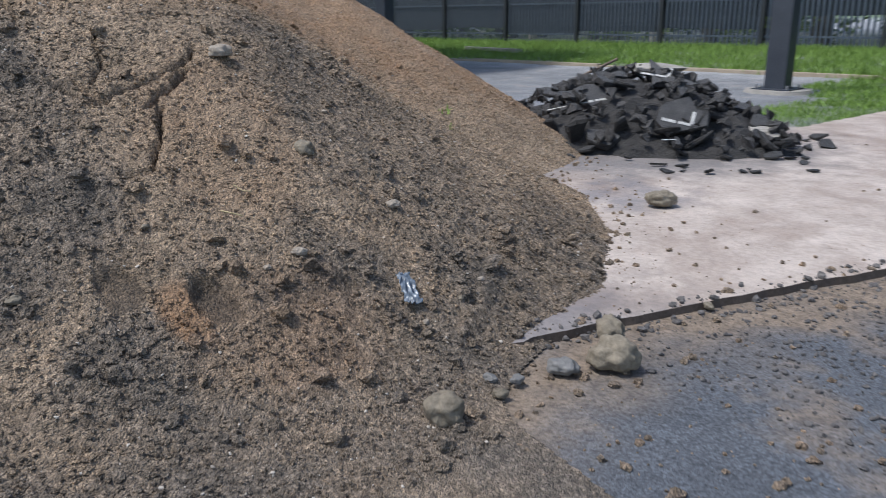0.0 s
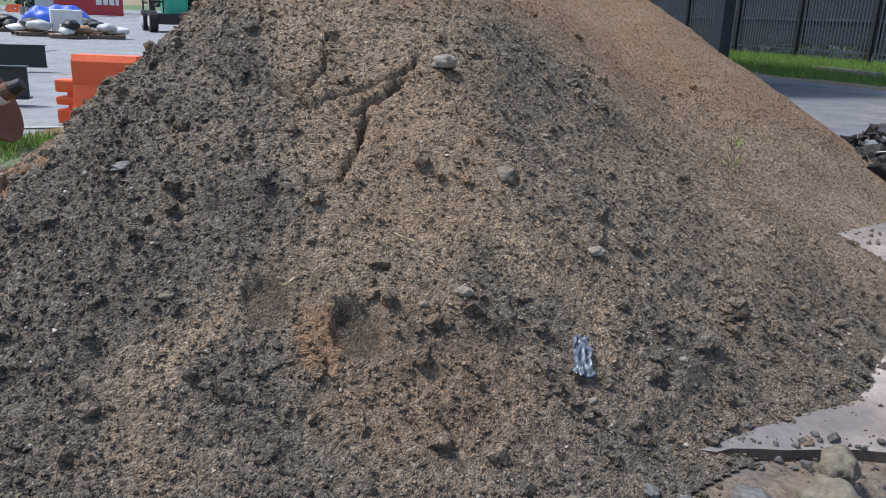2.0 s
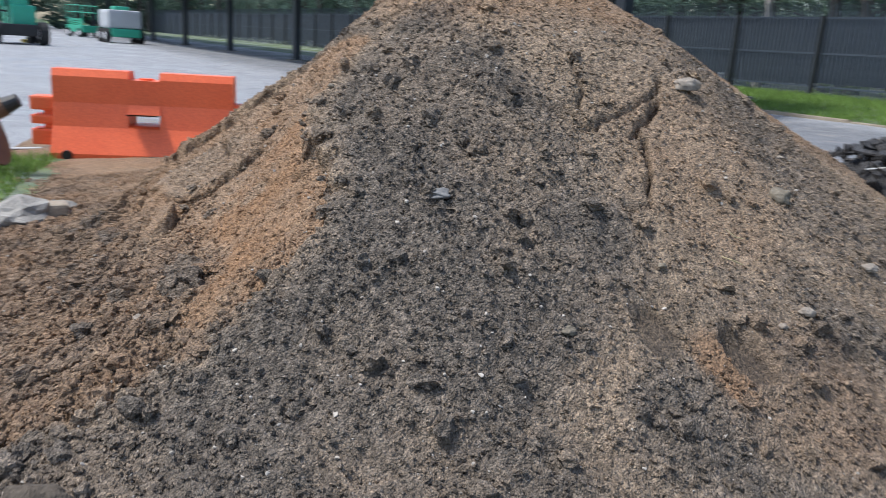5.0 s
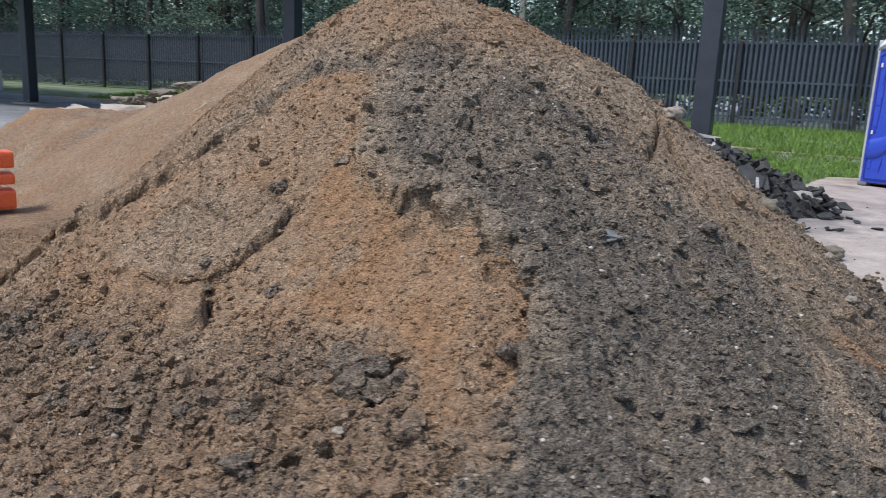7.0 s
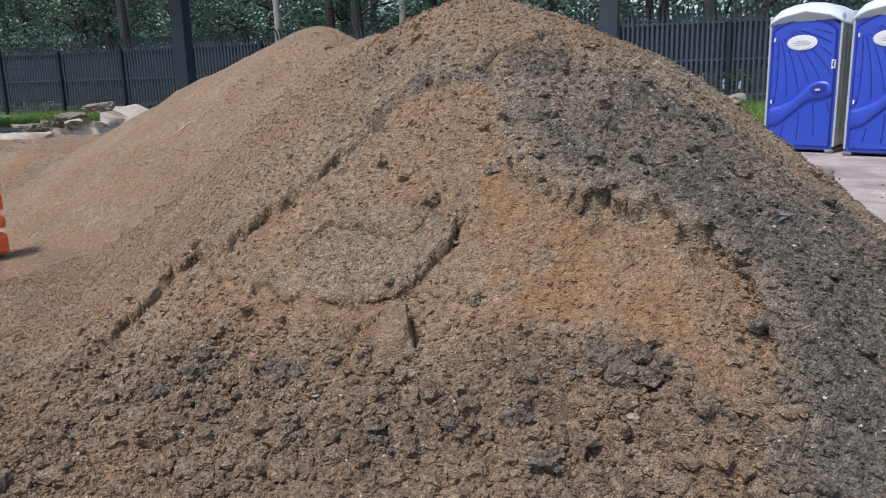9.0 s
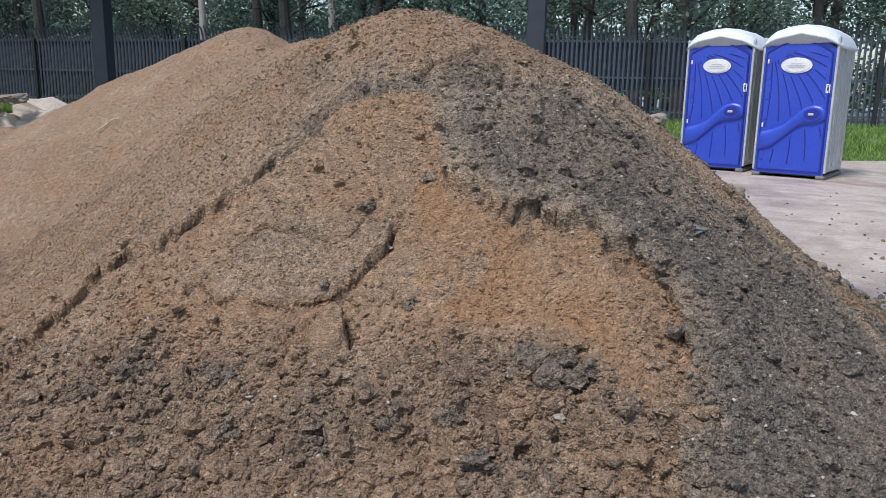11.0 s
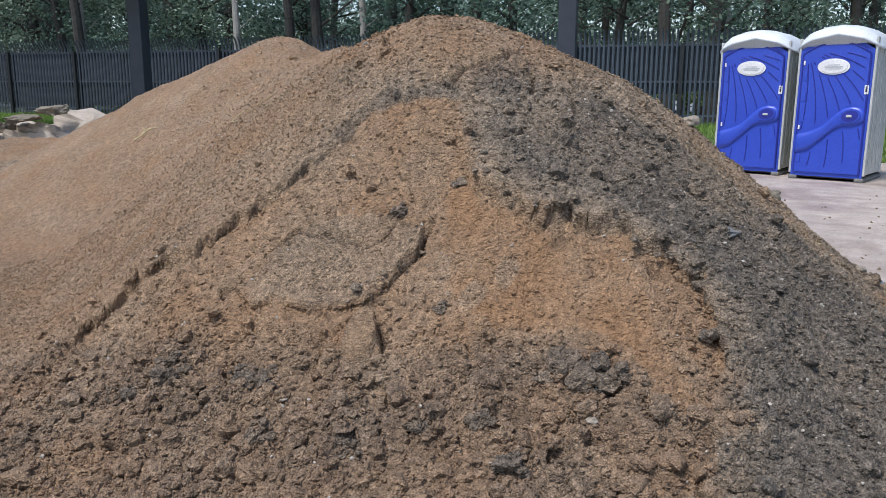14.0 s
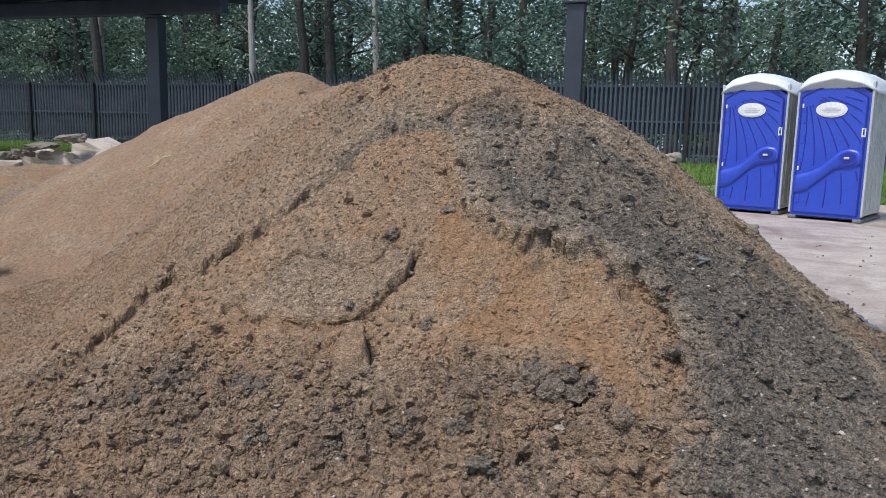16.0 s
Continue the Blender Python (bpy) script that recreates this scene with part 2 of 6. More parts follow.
M_RUST = plain("rusty_steel", (0.115, 0.062, 0.040), (0.260, 0.145, 0.090), 6, 0.75, 0.2, 0.4)
M_STEELY = plain("muddy_yellow_steel", (0.20, 0.135, 0.055), (0.42, 0.28, 0.10), 6, 0.75, 0.1, 0.4)
M_GREEN = plain("green_machine_paint", (0.030, 0.36, 0.22), (0.050, 0.46, 0.30), 2, 0.4)
M_RED = plain("red_container_paint", (0.42, 0.035, 0.045), (0.55, 0.055, 0.065), 2, 0.5)
M_TARP = plain("blue_tarpaulin", (0.025, 0.10, 0.55), (0.045, 0.17, 0.72), 3, 0.45, bumpy=0.3)
M_YELLOW = plain("yellow_paint", (0.62, 0.45, 0.04), (0.78, 0.60, 0.07), 3, 0.5)
M_TYRE = plain("rubber", (0.012, 0.012, 0.012), (0.028, 0.028, 0.028), 8, 0.8)
M_BAGGY = plain("clear_plastic_bag", (0.05, 0.07, 0.095), (0.20, 0.24, 0.29), 22, 0.2, bumpy=0.5)
M_PUMPD = plain("worn_grey_plastic", (0.10, 0.10, 0.10), (0.20, 0.20, 0.195), 4, 0.6)
M_PUMP = plain("grey_cabinet_paint", (0.40, 0.42, 0.43), (0.55, 0.57, 0.58), 2, 0.5)


# ---- mesh helpers ----
def link_mesh(name, bm, material, parent=None, label="", smooth=False):
    me = bpy.data.meshes.new(name)
    bm.to_mesh(me)
    bm.free()
    for m in material if isinstance(material, (list, tuple)) else [material]:
        me.materials.append(m)
    if smooth:
        me.polygons.foreach_set("use_smooth", [True] * len(me.polygons))
    ob = new(name, me)
    if parent:
        ob.parent = parent
    if label:
        ob["label"] = label
    return ob


part = link_mesh


def empty(name, m, label, category, group="", kind=""):
    ob = new(name)
    ob.empty_display_size = 0.1
    ob.matrix_world = m
    return tagged(ob, label, category, group, kind)


def box(bm, size, at=(0, 0, 0), turn=None, bev=0.0, mi=0):
    """A box in bm; size in metres, at its middle, turn a 4x4 matrix, bev rounds its edges."""
    m = Matrix.Translation(at) @ (turn or Matrix()) @ Matrix.Diagonal((*size, 1))
    r = bmesh.ops.create_cube(bm, size=1, matrix=m)
    fs = {f for v in r["verts"] for f in v.link_faces}
    if bev:
        es = {e for f in fs for e in f.edges}
        out = bmesh.ops.bevel(bm, geom=list(es), offset=bev, segments=2, affect="EDGES", profile=0.6)
        fs = set(out["faces"]) | {f for f in fs if f.is_valid}
    for f in fs:
        f.material_index = mi
    return bm


def tube(bm, a, b, r1, r2=None, n=10, mi=0):
    a, b = Vector(a), Vector(b)
    d = b - a
    m = Matrix.Translation((a + b) / 2) @ d.to_track_quat("Z", "Y").to_matrix().to_4x4()
    r = bmesh.ops.create_cone(bm, cap_ends=True, segments=n, radius1=r1, radius2=r1 if r2 is None else r2, depth=d.length, matrix=m)
    for f in {f for v in r["verts"] for f in v.link_faces}:
        f.material_index = mi
    return bm


def prism(bm, outline, y0, y1, mi=0):
    """An outline of (x, z) pushed from y0 to y1."""
    a = [bm.verts.new((x, y0, z)) for x, z in outline]
    b = [bm.verts.new((x, y1, z)) for x, z in outline]
    n = len(a)
    fs = [bm.faces.new(a), bm.faces.new(b[::-1])]
    fs += [bm.faces.new((a[i], b[i], b[(i + 1) % n], a[(i + 1) % n])) for i in range(n)]
    for f in fs:
        f.material_index = mi
    bmesh.ops.recalc_face_normals(bm, faces=fs)
    return bm


def lump(bm, size, at=(0, 0, 0), seed=0, rough=0.22, sub=3, flat=0.0):
    """A worn stone: a ball pushed in and out by noise, with a flattened foot."""
    r = bmesh.ops.create_icosphere(bm, subdivisions=sub, radius=0.5)
    off = Vector((seed * 3.7, seed * 1.3, seed * 2.1))
    for v in r["verts"]:
        k = 1 + rough * noise.noise(v.co * 2.6 + off) + 0.45 * rough * noise.noise(v.co * 6 + off) + 0.16 * rough * noise.noise(v.co * 16 + off)
        v.co *= k
        v.co = Vector((v.co.x * size[0], v.co.y * size[1], v.co.z * size[2]))
        if flat:
            v.co.z = max(v.co.z, -size[2] * flat)
        v.co += Vector(at)
    return bm


# ---- smooth random fields over the plan ----
def field(x, y, scale, seed=0):
    """Gradient noise of about -0.7 to 0.7 over arrays x, y."""
    x, y = np.asarray(x) / scale, np.asarray(y) / scale
    xi, yi = np.floor(x).astype(np.int64), np.floor(y).astype(np.int64)
    fx, fy = x - xi, y - yi
    u, v = fx * fx * fx * (fx * (fx * 6 - 15) + 10), fy * fy * fy * (fy * (fy * 6 - 15) + 10)

    def g(ix, iy, dx, dy):
        h = (ix * 374761393 + iy * 668265263 + seed * 974711) & 0xFFFFFFFF
        h = ((h ^ (h >> 13)) * 1274126177) & 0xFFFFFFFF
        h = (h ^ (h >> 16)) & 0xFFFF
        a = h * (2 * np.pi / 65536)
        return np.cos(a) * dx + np.sin(a) * dy

    a, b = g(xi, yi, fx, fy), g(xi + 1, yi, fx - 1, fy)
    c, d = g(xi, yi + 1, fx, fy - 1), g(xi + 1, yi + 1, fx - 1, fy - 1)
    return (a * (1 - u) + b * u) * (1 - v) + (c * (1 - u) + d * u) * v


def fbm(x, y, scale, octaves=4, seed=0, gain=0.55):
    return sum(gain**k * field(x, y, scale / 2**k, seed + k) for k in range(octaves))


def inside(x, y, poly):
    """Signed distance to a closed outline, positive inside."""
    best, odd = np.full(np.shape(x), 1e9), np.zeros(np.shape(x), bool)
    for (ax, ay), (bx, by) in zip(poly, poly[1:] + poly[:1]):
        best = np.minimum(best, seg_dist(x, y, ax, ay, bx, by))
        cross = ((ay > y) != (by > y)) & (x < (bx - ax) * (y - ay) / (by - ay + 1e-12) + ax)
        odd ^= cross
    return np.where(odd, best, -best)


def seg_dist(x, y, ax, ay, bx, by):
    dx, dy = bx - ax, by - ay
    k = np.clip(((x - ax) * dx + (y - ay) * dy) / (dx * dx + dy * dy + 1e-12), 0, 1)
    return np.hypot(x - ax - k * dx, y - ay - k * dy)


def line_dist(x, y, pts):
    return np.minimum.reduce([seg_dist(x, y, *a, *b) for a, b in zip(pts, pts[1:])])


def step(v, lo, hi):
    k = np.clip((v - lo) / (hi - lo), 0, 1)
    return k * k * (3 - 2 * k)


# ---- the heap's form ----
RIM_WEST = [(1.57, -2.27), (1.39, -2.27), (1.24, -2.29), (1.14, -2.36), (1.01, -2.47), (0.94, -2.56), (0.86, -2.62), (0.78, -2.66), (0.71, -2.72),
            (0.66, -2.78), (0.60, -2.85), (0.48, -2.87), (0.38, -2.88), (0.32, -2.95), (0.22, -3.05), (0.19, -3.15), (0.20, -3.30)]
RIM_EAST = [(1.60, -2.43), (1.71, -2.56), (1.76, -2.65), (1.87, -2.68), (1.94, -2.72), (2.03, -2.75), (2.13, -2.72), (2.17, -2.77), (2.32, -2.75),
            (2.38, -2.83), (2.47, -2.81), (2.50, -2.87), (2.60, -2.90), (2.63, -3.02), (2.67, -3.12), (2.63, -3.30), (2.62, -3.40)]
SCARP = RIM_WEST[::-1] + RIM_EAST + [(2.45, -3.55), (1.9, -3.6), (1.2, -3.62), (0.5, -3.62)]
SAND = [(1.60, -2.36), (1.76, -2.65), (1.95, -2.73), (2.16, -2.77), (2.36, -2.84), (2.42, -2.94), (2.46, -3.06), (2.52, -3.18), (2.60, -3.29),
        (2.57, -3.37), (2.47, -3.32), (2.37, -3.18), (2.17, -3.13), (1.98, -3.13), (1.78, -3.04), (1.66, -2.92), (1.64, -2.72), (1.55, -2.54)]
OLIVE = [(2.38, -2.84), (2.49, -2.86), (2.61, -2.91), (2.63, -3.02), (2.67, -3.12), (2.65, -3.20), (2.57, -3.21), (2.46, -3.08), (2.42, -2.94)]
CRUST = [(0.96, -2.86), (1.03, -2.79), (1.17, -2.73), (1.33, -2.70), (1.45, -2.71), (1.58, -2.79), (1.59, -2.87), (1.50, -2.96), (1.42, -3.05),
         (1.34, -3.07), (1.14, -3.10), (1.01, -3.08), (0.90, -3.03), (0.98, -2.93)]
APRON = [(1.50, -2.97), (1.42, -3.09), (1.37, -3.15), (1.32, -3.20), (1.24, -3.20), (1.11, -3.18), (1.0, -3.14), (0.82, -3.12), (0.88, -3.02), (1.14, -2.98)]
DARK = [(1.58, -2.12), (1.72, -2.53), (2.02, -2.72), (2.40, -2.80), (2.64, -2.98), (2.64, -3.42), (2.5, -4.4), (4.2, -4.2), (3.72, -2.75), (3.45, -2.68),
        (3.19, -2.21), (3.08, -1.99), (2.86, -1.99), (2.50, -2.00), (2.28, -1.99), (1.95, -2.05), (1.76, -1.92)]
CRACKS = [([(2.49, -1.96), (2.60, -1.89), (2.56, -1.79), (2.54, -1.58), (2.45, -1.44)], 0.019, 0.04), ([(2.67, -1.77), (2.63, -1.70), (2.60, -1.60), (2.54, -1.52)], 0.024, 0.045),
          ([(2.68, -1.72), (2.72, -1.75), (2.80, -1.78), (2.90, -1.86), (2.88, -1.97)], 0.016, 0.04), ([(2.27, -1.74), (2.34, -1.80), (2.44, -1.82), (2.50, -1.90)], 0.012, 0.03),
          ([(1.96, -2.00), (2.13, -2.02)], 0.014, 0.03), ([(0.96, -2.86), (1.04, -2.79), (1.22, -2.81), (1.34, -2.835)], 0.028, 0.045),
          ([(1.46, -2.75), (1.45, -2.81), (1.41, -2.86)], 0.011, 0.025), ([(0.98, -2.93), (0.93, -3.00), (0.84, -3.02)], 0.036, 0.05),
          ([(1.59, -2.79), (1.59, -2.88), (1.54, -2.92)], 0.022, 0.045), ([(1.51, -3.11), (1.555, -3.14), (1.56, -3.19)], 0.016, 0.035),
          ([(1.51, -2.20), (1.59, -2.08), (1.70, -1.99), (1.76, -1.85)], 0.022, 0.03), ([(1.03, -1.71), (1.10, -2.00)], 0.022, 0.03),
          ([(1.84, -2.05), (1.86, -2.19)], 0.020, 0.03), ([(1.97, -2.11), (2.03, -2.15), (2.07, -2.29)], 0.016, 0.03), ([(2.43, -2.13), (2.60, -1.92)], 0.018, 0.03)]
PITS = [(3.27, -2.17, 0.090, 0.045), (3.39, -1.92, 0.090, 0.05), 
        (2.33, -3.29, 0.060, 0.05), (2.62, -3.40, 0.040, 0.05), (2.21, -3.50, 0.035, 0.06), (2.31, -3.48, 0.030, 0.05),
        (2.10, -2.80, 0.034, 0.03), (2.44, -2.88, 0.030, 0.03), (2.60, -2.97, 0.028, 0.03), (3.46, -1.46, 0.045, 0.025), (1.10, -2.38, 0.035, 0.03), (2.09, -3.39, 0.040, 0.03)]
RIDGES = [([(3.77, -1.21), (3.70, -1.05), (3.58, -0.80)], 0.045, 0.022), ([(3.38, -0.50), (3.52, -0.37), (3.64, -0.37)], 0.06, 0.03),
          ([(3.56, -1.38), (3.66, -1.35)], 0.05, 0.025)]


def cone(x, y, x0, y0, top, soft, k):
    dx, dy = x - x0, y - y0
    th, slope = np.arctan2(dy, dx), k[0]
    for n in range(1, (len(k) + 1) // 2):
        slope = slope + k[2 * n - 1] * np.cos(n * th) + k[2 * n] * np.sin(n * th)
    return top - slope * (np.sqrt(dx * dx + dy * dy + soft * soft) - soft)


def heap_base(x, y):
    """The main peak, the second hump, the low fan at the foot and the saddle between the peaks."""
    a = cone(x, y, 1.321, -1.585, 1.609, 0.586, (0.827, -0.075, -0.252, -0.078, 0.159, 0.10, -0.001))
    b = cone(x, y, -1.215, 1.313, 1.742, 0.284, (0.613, 0.066, -0.015, -0.063, -0.018))
    c = cone(x, y, 3.418, -3.346, 0.205, 0.331, (0.195, 0.073, -0.158, -0.09, -0.023))
    dx, dy = -2.536, 2.898
    k = np.clip(((x - 1.321) * dx + (y + 1.585) * dy) / (dx * dx + dy * dy), 0, 1)
    d = np.hypot(x - 1.321 - k * dx, y + 1.585 - k * dy)
    r = 1.546 - 0.806 * (np.sqrt(d * d + 0.09) - 0.3)
    return 0.06 * np.logaddexp(np.logaddexp(a / 0.06, b / 0.06), np.logaddexp(c / 0.06, r / 0.06))


def shoulder(x, y):
    """Where the heap sags or bulges away from its plain cones."""
    z = 0
    for px, py, r, h in ((1.60, -1.85, 0.26, -0.065), (1.97, -2.68, 0.32, -0.075), (2.86, -1.82, 0.28, -0.045), (1.20, -3.42, 0.30, -0.06), (2.62, -3.32, 0.28, 0.03), (1.85, -2.25, 0.2, -0.03), (2.28, -1.25, 0.36, 0.08), (2.35, 1.38, 0.33, 0.10), (3.72, -0.20, 0.18, 0.05)):
        z = z + h * np.exp(-((x - px) ** 2 + (y - py) ** 2) / (2 * r * r))
    return z


def blot(x, y, px, py, rx, ry, edge=0.5):
    """1 inside an oval, fading out over its edge."""
    return step(1.0 - np.hypot((x - px) / rx, (y - py) / ry), 0.0, edge)


def ragged(x, y):
    """The plan, shaken so that edges break unevenly."""
    west = 1 + 0.7 * step(-x, -1.1, -0.6)
    return x + 0.034 * west * fbm(x, y, 0.17, 3, 5, 0.62), y + 0.034 * west * fbm(x, y, 0.17, 3, 9, 0.62)


def heap(x, y):
    """Height, soil (dark, sand) and the shade painted into hollows, over arrays of the plan."""
    wx, wy = ragged(x, y)
    wx, wy = wx + 0.012 * field(x, y, 0.03, 6), wy + 0.012 * field(x, y, 0.03, 10)
    z = heap_base(x, y) + shoulder(x, y)
    z = 0.05 * np.logaddexp(0, z / 0.05) - 0.03
    on = step(z, 0.0, 0.25)
    s = inside(wx, wy, SCARP)
    crust, apron = inside(wx, wy, CRUST), inside(wx, wy, APRON)
    up = step(y, -3.50, -3.05)
    east = step(x, 1.2, 1.9)
    brow = step(-y, 2.30, 2.55)  # the scar is shallow at its head
    hollow = step(s, -0.004, 0.012) * up * (0.25 + 0.75 * brow)
    z = z - ((0.040 + 0.012 * east) * hollow + 0.035 * step(s, 0.03, 0.3) * up)
    z = z + 0.018 * step(s, -0.30, 0.0) * step(-s, -0.006, 0.006) * up * brow
    z = z + 0.016 * hollow * field(x + 0.35 * y, y * 0.12, 0.16, 77)
    on_block, on_apron = step(crust, -0.004, 0.012), step(apron, -0.004, 0.014)
    slip = step(-y + 0.25 * (x - 1.2), 2.74, 2.98)  # the block stands proud at its lower edge
    z = z + (0.008 + 0.042 * slip) * on_block + 0.026 * on_apron * (1 - on_block)
    z = z + 0.03 * step(0.030 - np.abs(inside(wx, wy, SCARP) - 0.085), 0, 0.012) * step(-x, -0.85, -0.6) * up * step(fbm(x, y, 0.2, 2, 31), -0.1, 0.1)

    drift = 0.20 * fbm(x, y, 0.45, 4, 28, 0.65) * step(-y, 2.95, 3.3)
    dark = step(inside(wx + drift, wy, DARK), -0.08, 0.12)
    dark = np.maximum(dark, 0.10 * on_block * (0.5 + 1.2 * np.clip(fbm(x, y, 0.2, 3, 22) + 0.2, 0, 1)))
    dark = np.maximum(dark, 0.55 * blot(x, y, 2.75, -0.75, 0.9, 0.8, 0.6))
    dark = np.maximum(dark, 0.60 * step(0.07 - line_dist(wx, wy, [(1.06, -2.37), (1.23, -2.27), (1.39, -2.30), (1.52, -2.25)]), 0.0, 0.05))
    dark = np.maximum(dark, 0.50 * step(0.10 - line_dist(wx, wy, [(3.60, -1.25), (3.70, -1.10), (3.74, -0.75)]), 0.0, 0.08))
    debris = np.maximum(step(-y + 0.25 * fbm(x, y, 0.5, 3, 24), 3.05, 3.30) * (1 - step(dark, 0.3, 0.8)), 0)
    bare = step(inside(wx, wy, SAND), -0.03, 0.04)
    debris = debris * (1 - bare)
    dark = np.clip(dark * (0.86 + 0.6 * fbm(x, y, 0.5, 3, 21)) + 0.30 * step(fbm(x, y, 0.6, 4, 33), 0.2, 0.55) * (1 - bare), 0, 1)
    dark = np.maximum(dark, debris * (0.56 + 0.7 * fbm(x, y, 0.28, 3, 25)))
    for px, py, rx, ry in ((2.28, -3.25, 0.17, 0.06), (1.15, -3.33, 0.12, 0.06), (0.83, -3.35, 0.08, 0.05), (0.68, -3.43, 0.07, 0.05), (1.27, -3.52, 0.07, 0.05), (1.97, -3.43, 0.06, 0.04), (1.45, -2.70, 0.06, 0.05)):
        dark = np.maximum(dark, 0.95 * blot(wx, wy, px, py, rx, ry))
    foot = step(0.52 + 0.5 * fbm(x, y, 0.6, 4, 26) - heap_base(x, y), 0.0, 0.25) * step(x, 2.8, 3.3)
    dark = np.maximum(dark, foot * (0.72 + 0.6 * fbm(x, y, 0.35, 3, 27)))
    in_scar = step(s, 0.002, 0.02) * up
    sand = np.maximum(bare, 0.64 * in_scar * (1 - 0.55 * on_block))
    sand = np.maximum(sand, 0.42 * on_apron * (1 - on_block))
    sand = np.maximum(sand, 0.85 * blot(wx, wy, 1.49, -3.19, 0.065, 0.08))
    sand = np.maximum(sand, 0.70 * blot(x, y, 3.42, -2.04, 0.16, 0.10))
    sand = np.maximum(sand, 0.26 * blot(x, y, 3.55, -1.75, 0.30, 0.45))
    sand = np.maximum(sand, 0.24 * blot(x, y, 2.80, -1.55, 0.45, 0.40))
    warm = np.maximum(0.56 * step(-x, -1.5, -0.3), 0.46 * debris)
    warm = np.maximum(warm, 0.62 * step(z, 1.22, 1.42))
    sand = np.clip(np.maximum(sand, warm) * (0.85 + 0.6 * fbm(x, y, 0.3, 3, 41)), 0, 1)
    dark = dark * (1 - 0.9 * in_scar * (1 - debris) * (1 - on_block)) * (1 - 0.75 * bare) * (1 - 0.5 * step(sand, 0.5, 1.0) * (1 - debris))
    olive = step(inside(wx, wy, OLIVE), -0.02, 0.03)
    dark, sand = np.where(olive > 0.5, 0.45, dark), np.where(olive > 0.5, 0.62, sand)

    flank = step(-x, -0.9, 0.0) * step(y, -2.95, -2.75)
    calm = np.clip(np.maximum.reduce([0.82 * bare, 0.62 * flank, 0.7 * on_block, 0.75 * on_apron, 0.55 * in_scar * (1 - debris), 0.9 * blot(x, y, 1.49, -3.19, 0.07, 0.09)]), 0, 0.9)
    rough = (1 - calm) * (0.55 + 0.60 * dark * (1 - debris) + 0.55 * debris + 0.7 * olive)
    z = z + on * (0.050 * fbm(x, y, 0.9, 2, 60) + rough * (0.034 * fbm(x, y, 0.18, 3, 70)) + (1 - rough) * 0.014 * fbm(x, y, 0.3, 3, 71) + 0.012 * flank * fbm(x * 0.9 + y * 0.4, y * 0.22 - x * 0.1, 0.12, 3, 72))
    edge = step(z, -0.01, 0.1)
    r = np.abs(field(x, y, 0.062, 80)) + 0.5 * np.abs(field(x, y, 0.034, 81))
    gaps = step(field(x, y, 0.30, 82), -0.25, 0.35)
    z = z + edge * rough * (0.014 + 0.026 * dark + 0.012 * debris) * (0.42 - r) * (0.45 + 0.75 * gaps)
    z = z + edge * (0.0035 + 0.006 * rough) * fbm(x, y, 0.045, 3, 90, 0.7)
    # clefts between the loose clods of the slide
    gash = np.abs(field(x + 0.02 * field(x, y, 0.05, 84), y, 0.11, 83))
    z = z - edge * debris * 0.038 * step(0.07 - gash, 0.0, 0.07) * step(field(x, y, 0.25, 85), -0.05, 0.25)
    # a fresh face of smooth sand below the block
    k = blot(x + 0.5 * (wx - x), y + 0.5 * (wy - y), 1.485, -3.19, 0.062, 0.085, 0.25)
    z = z * (1 - k) + k * (0.415 + 1.15 * (y + 3.19) + 0.002 * fbm(x, y, 0.05, 2, 92))
    # cracks and pits get shade painted into their colour, besides their depth
    pit_shade = np.zeros_like(z)
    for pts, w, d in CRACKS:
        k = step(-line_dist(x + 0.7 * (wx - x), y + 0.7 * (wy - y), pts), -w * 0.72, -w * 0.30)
        z, pit_shade = z - 1.3 * d * k, np.maximum(pit_shade, 1.45 * k)
    for pts, w, h in RIDGES:
        z = z + h * step(-line_dist(wx, wy, pts), -w, 0)
    for n, (px, py, pr, pd) in enumerate(PITS):
        k = step(-np.hypot(x + 0.8 * (wx - x) - px, y + 0.8 * (wy - y) - py), -pr, -pr * 0.72)
        if n < 2:  # trodden hollows with a pressed, level floor
            z = z * (1 - k) + k * (heap_base(np.float64(px), np.float64(py)) + shoulder(px, py) + 0.45 * (px - x) - 0.03 - pd + 0.004 * fbm(x, y, 0.05, 2, 91))
        else:
            z = z - pd * k
        pit_shade = np.maximum(pit_shade, (1.1 if n < 2 else 0.6) * k)
    face = blot(x + 0.5 * (wx - x), y + 0.5 * (wy - y), 1.485, -3.19, 0.062, 0.085, 0.25)
    for px, py, rx, ry in ((1.93, -2.94, 0.05, 0.06), (1.83, -3.01, 0.05, 0.05), (1.69, -2.92, 0.04, 0.06)):
        face = np.maximum(face, 0.8 * blot(wx, wy, px, py, rx, ry))
    return z, dark * (1 - face), np.maximum(sand * (1 - face), 0.50 * face), np.clip(pit_shade * 0.5, 0, 0.8)


def hz(x, y):
    return float(heap(np.array([x]), np.array([y]))[0][0])


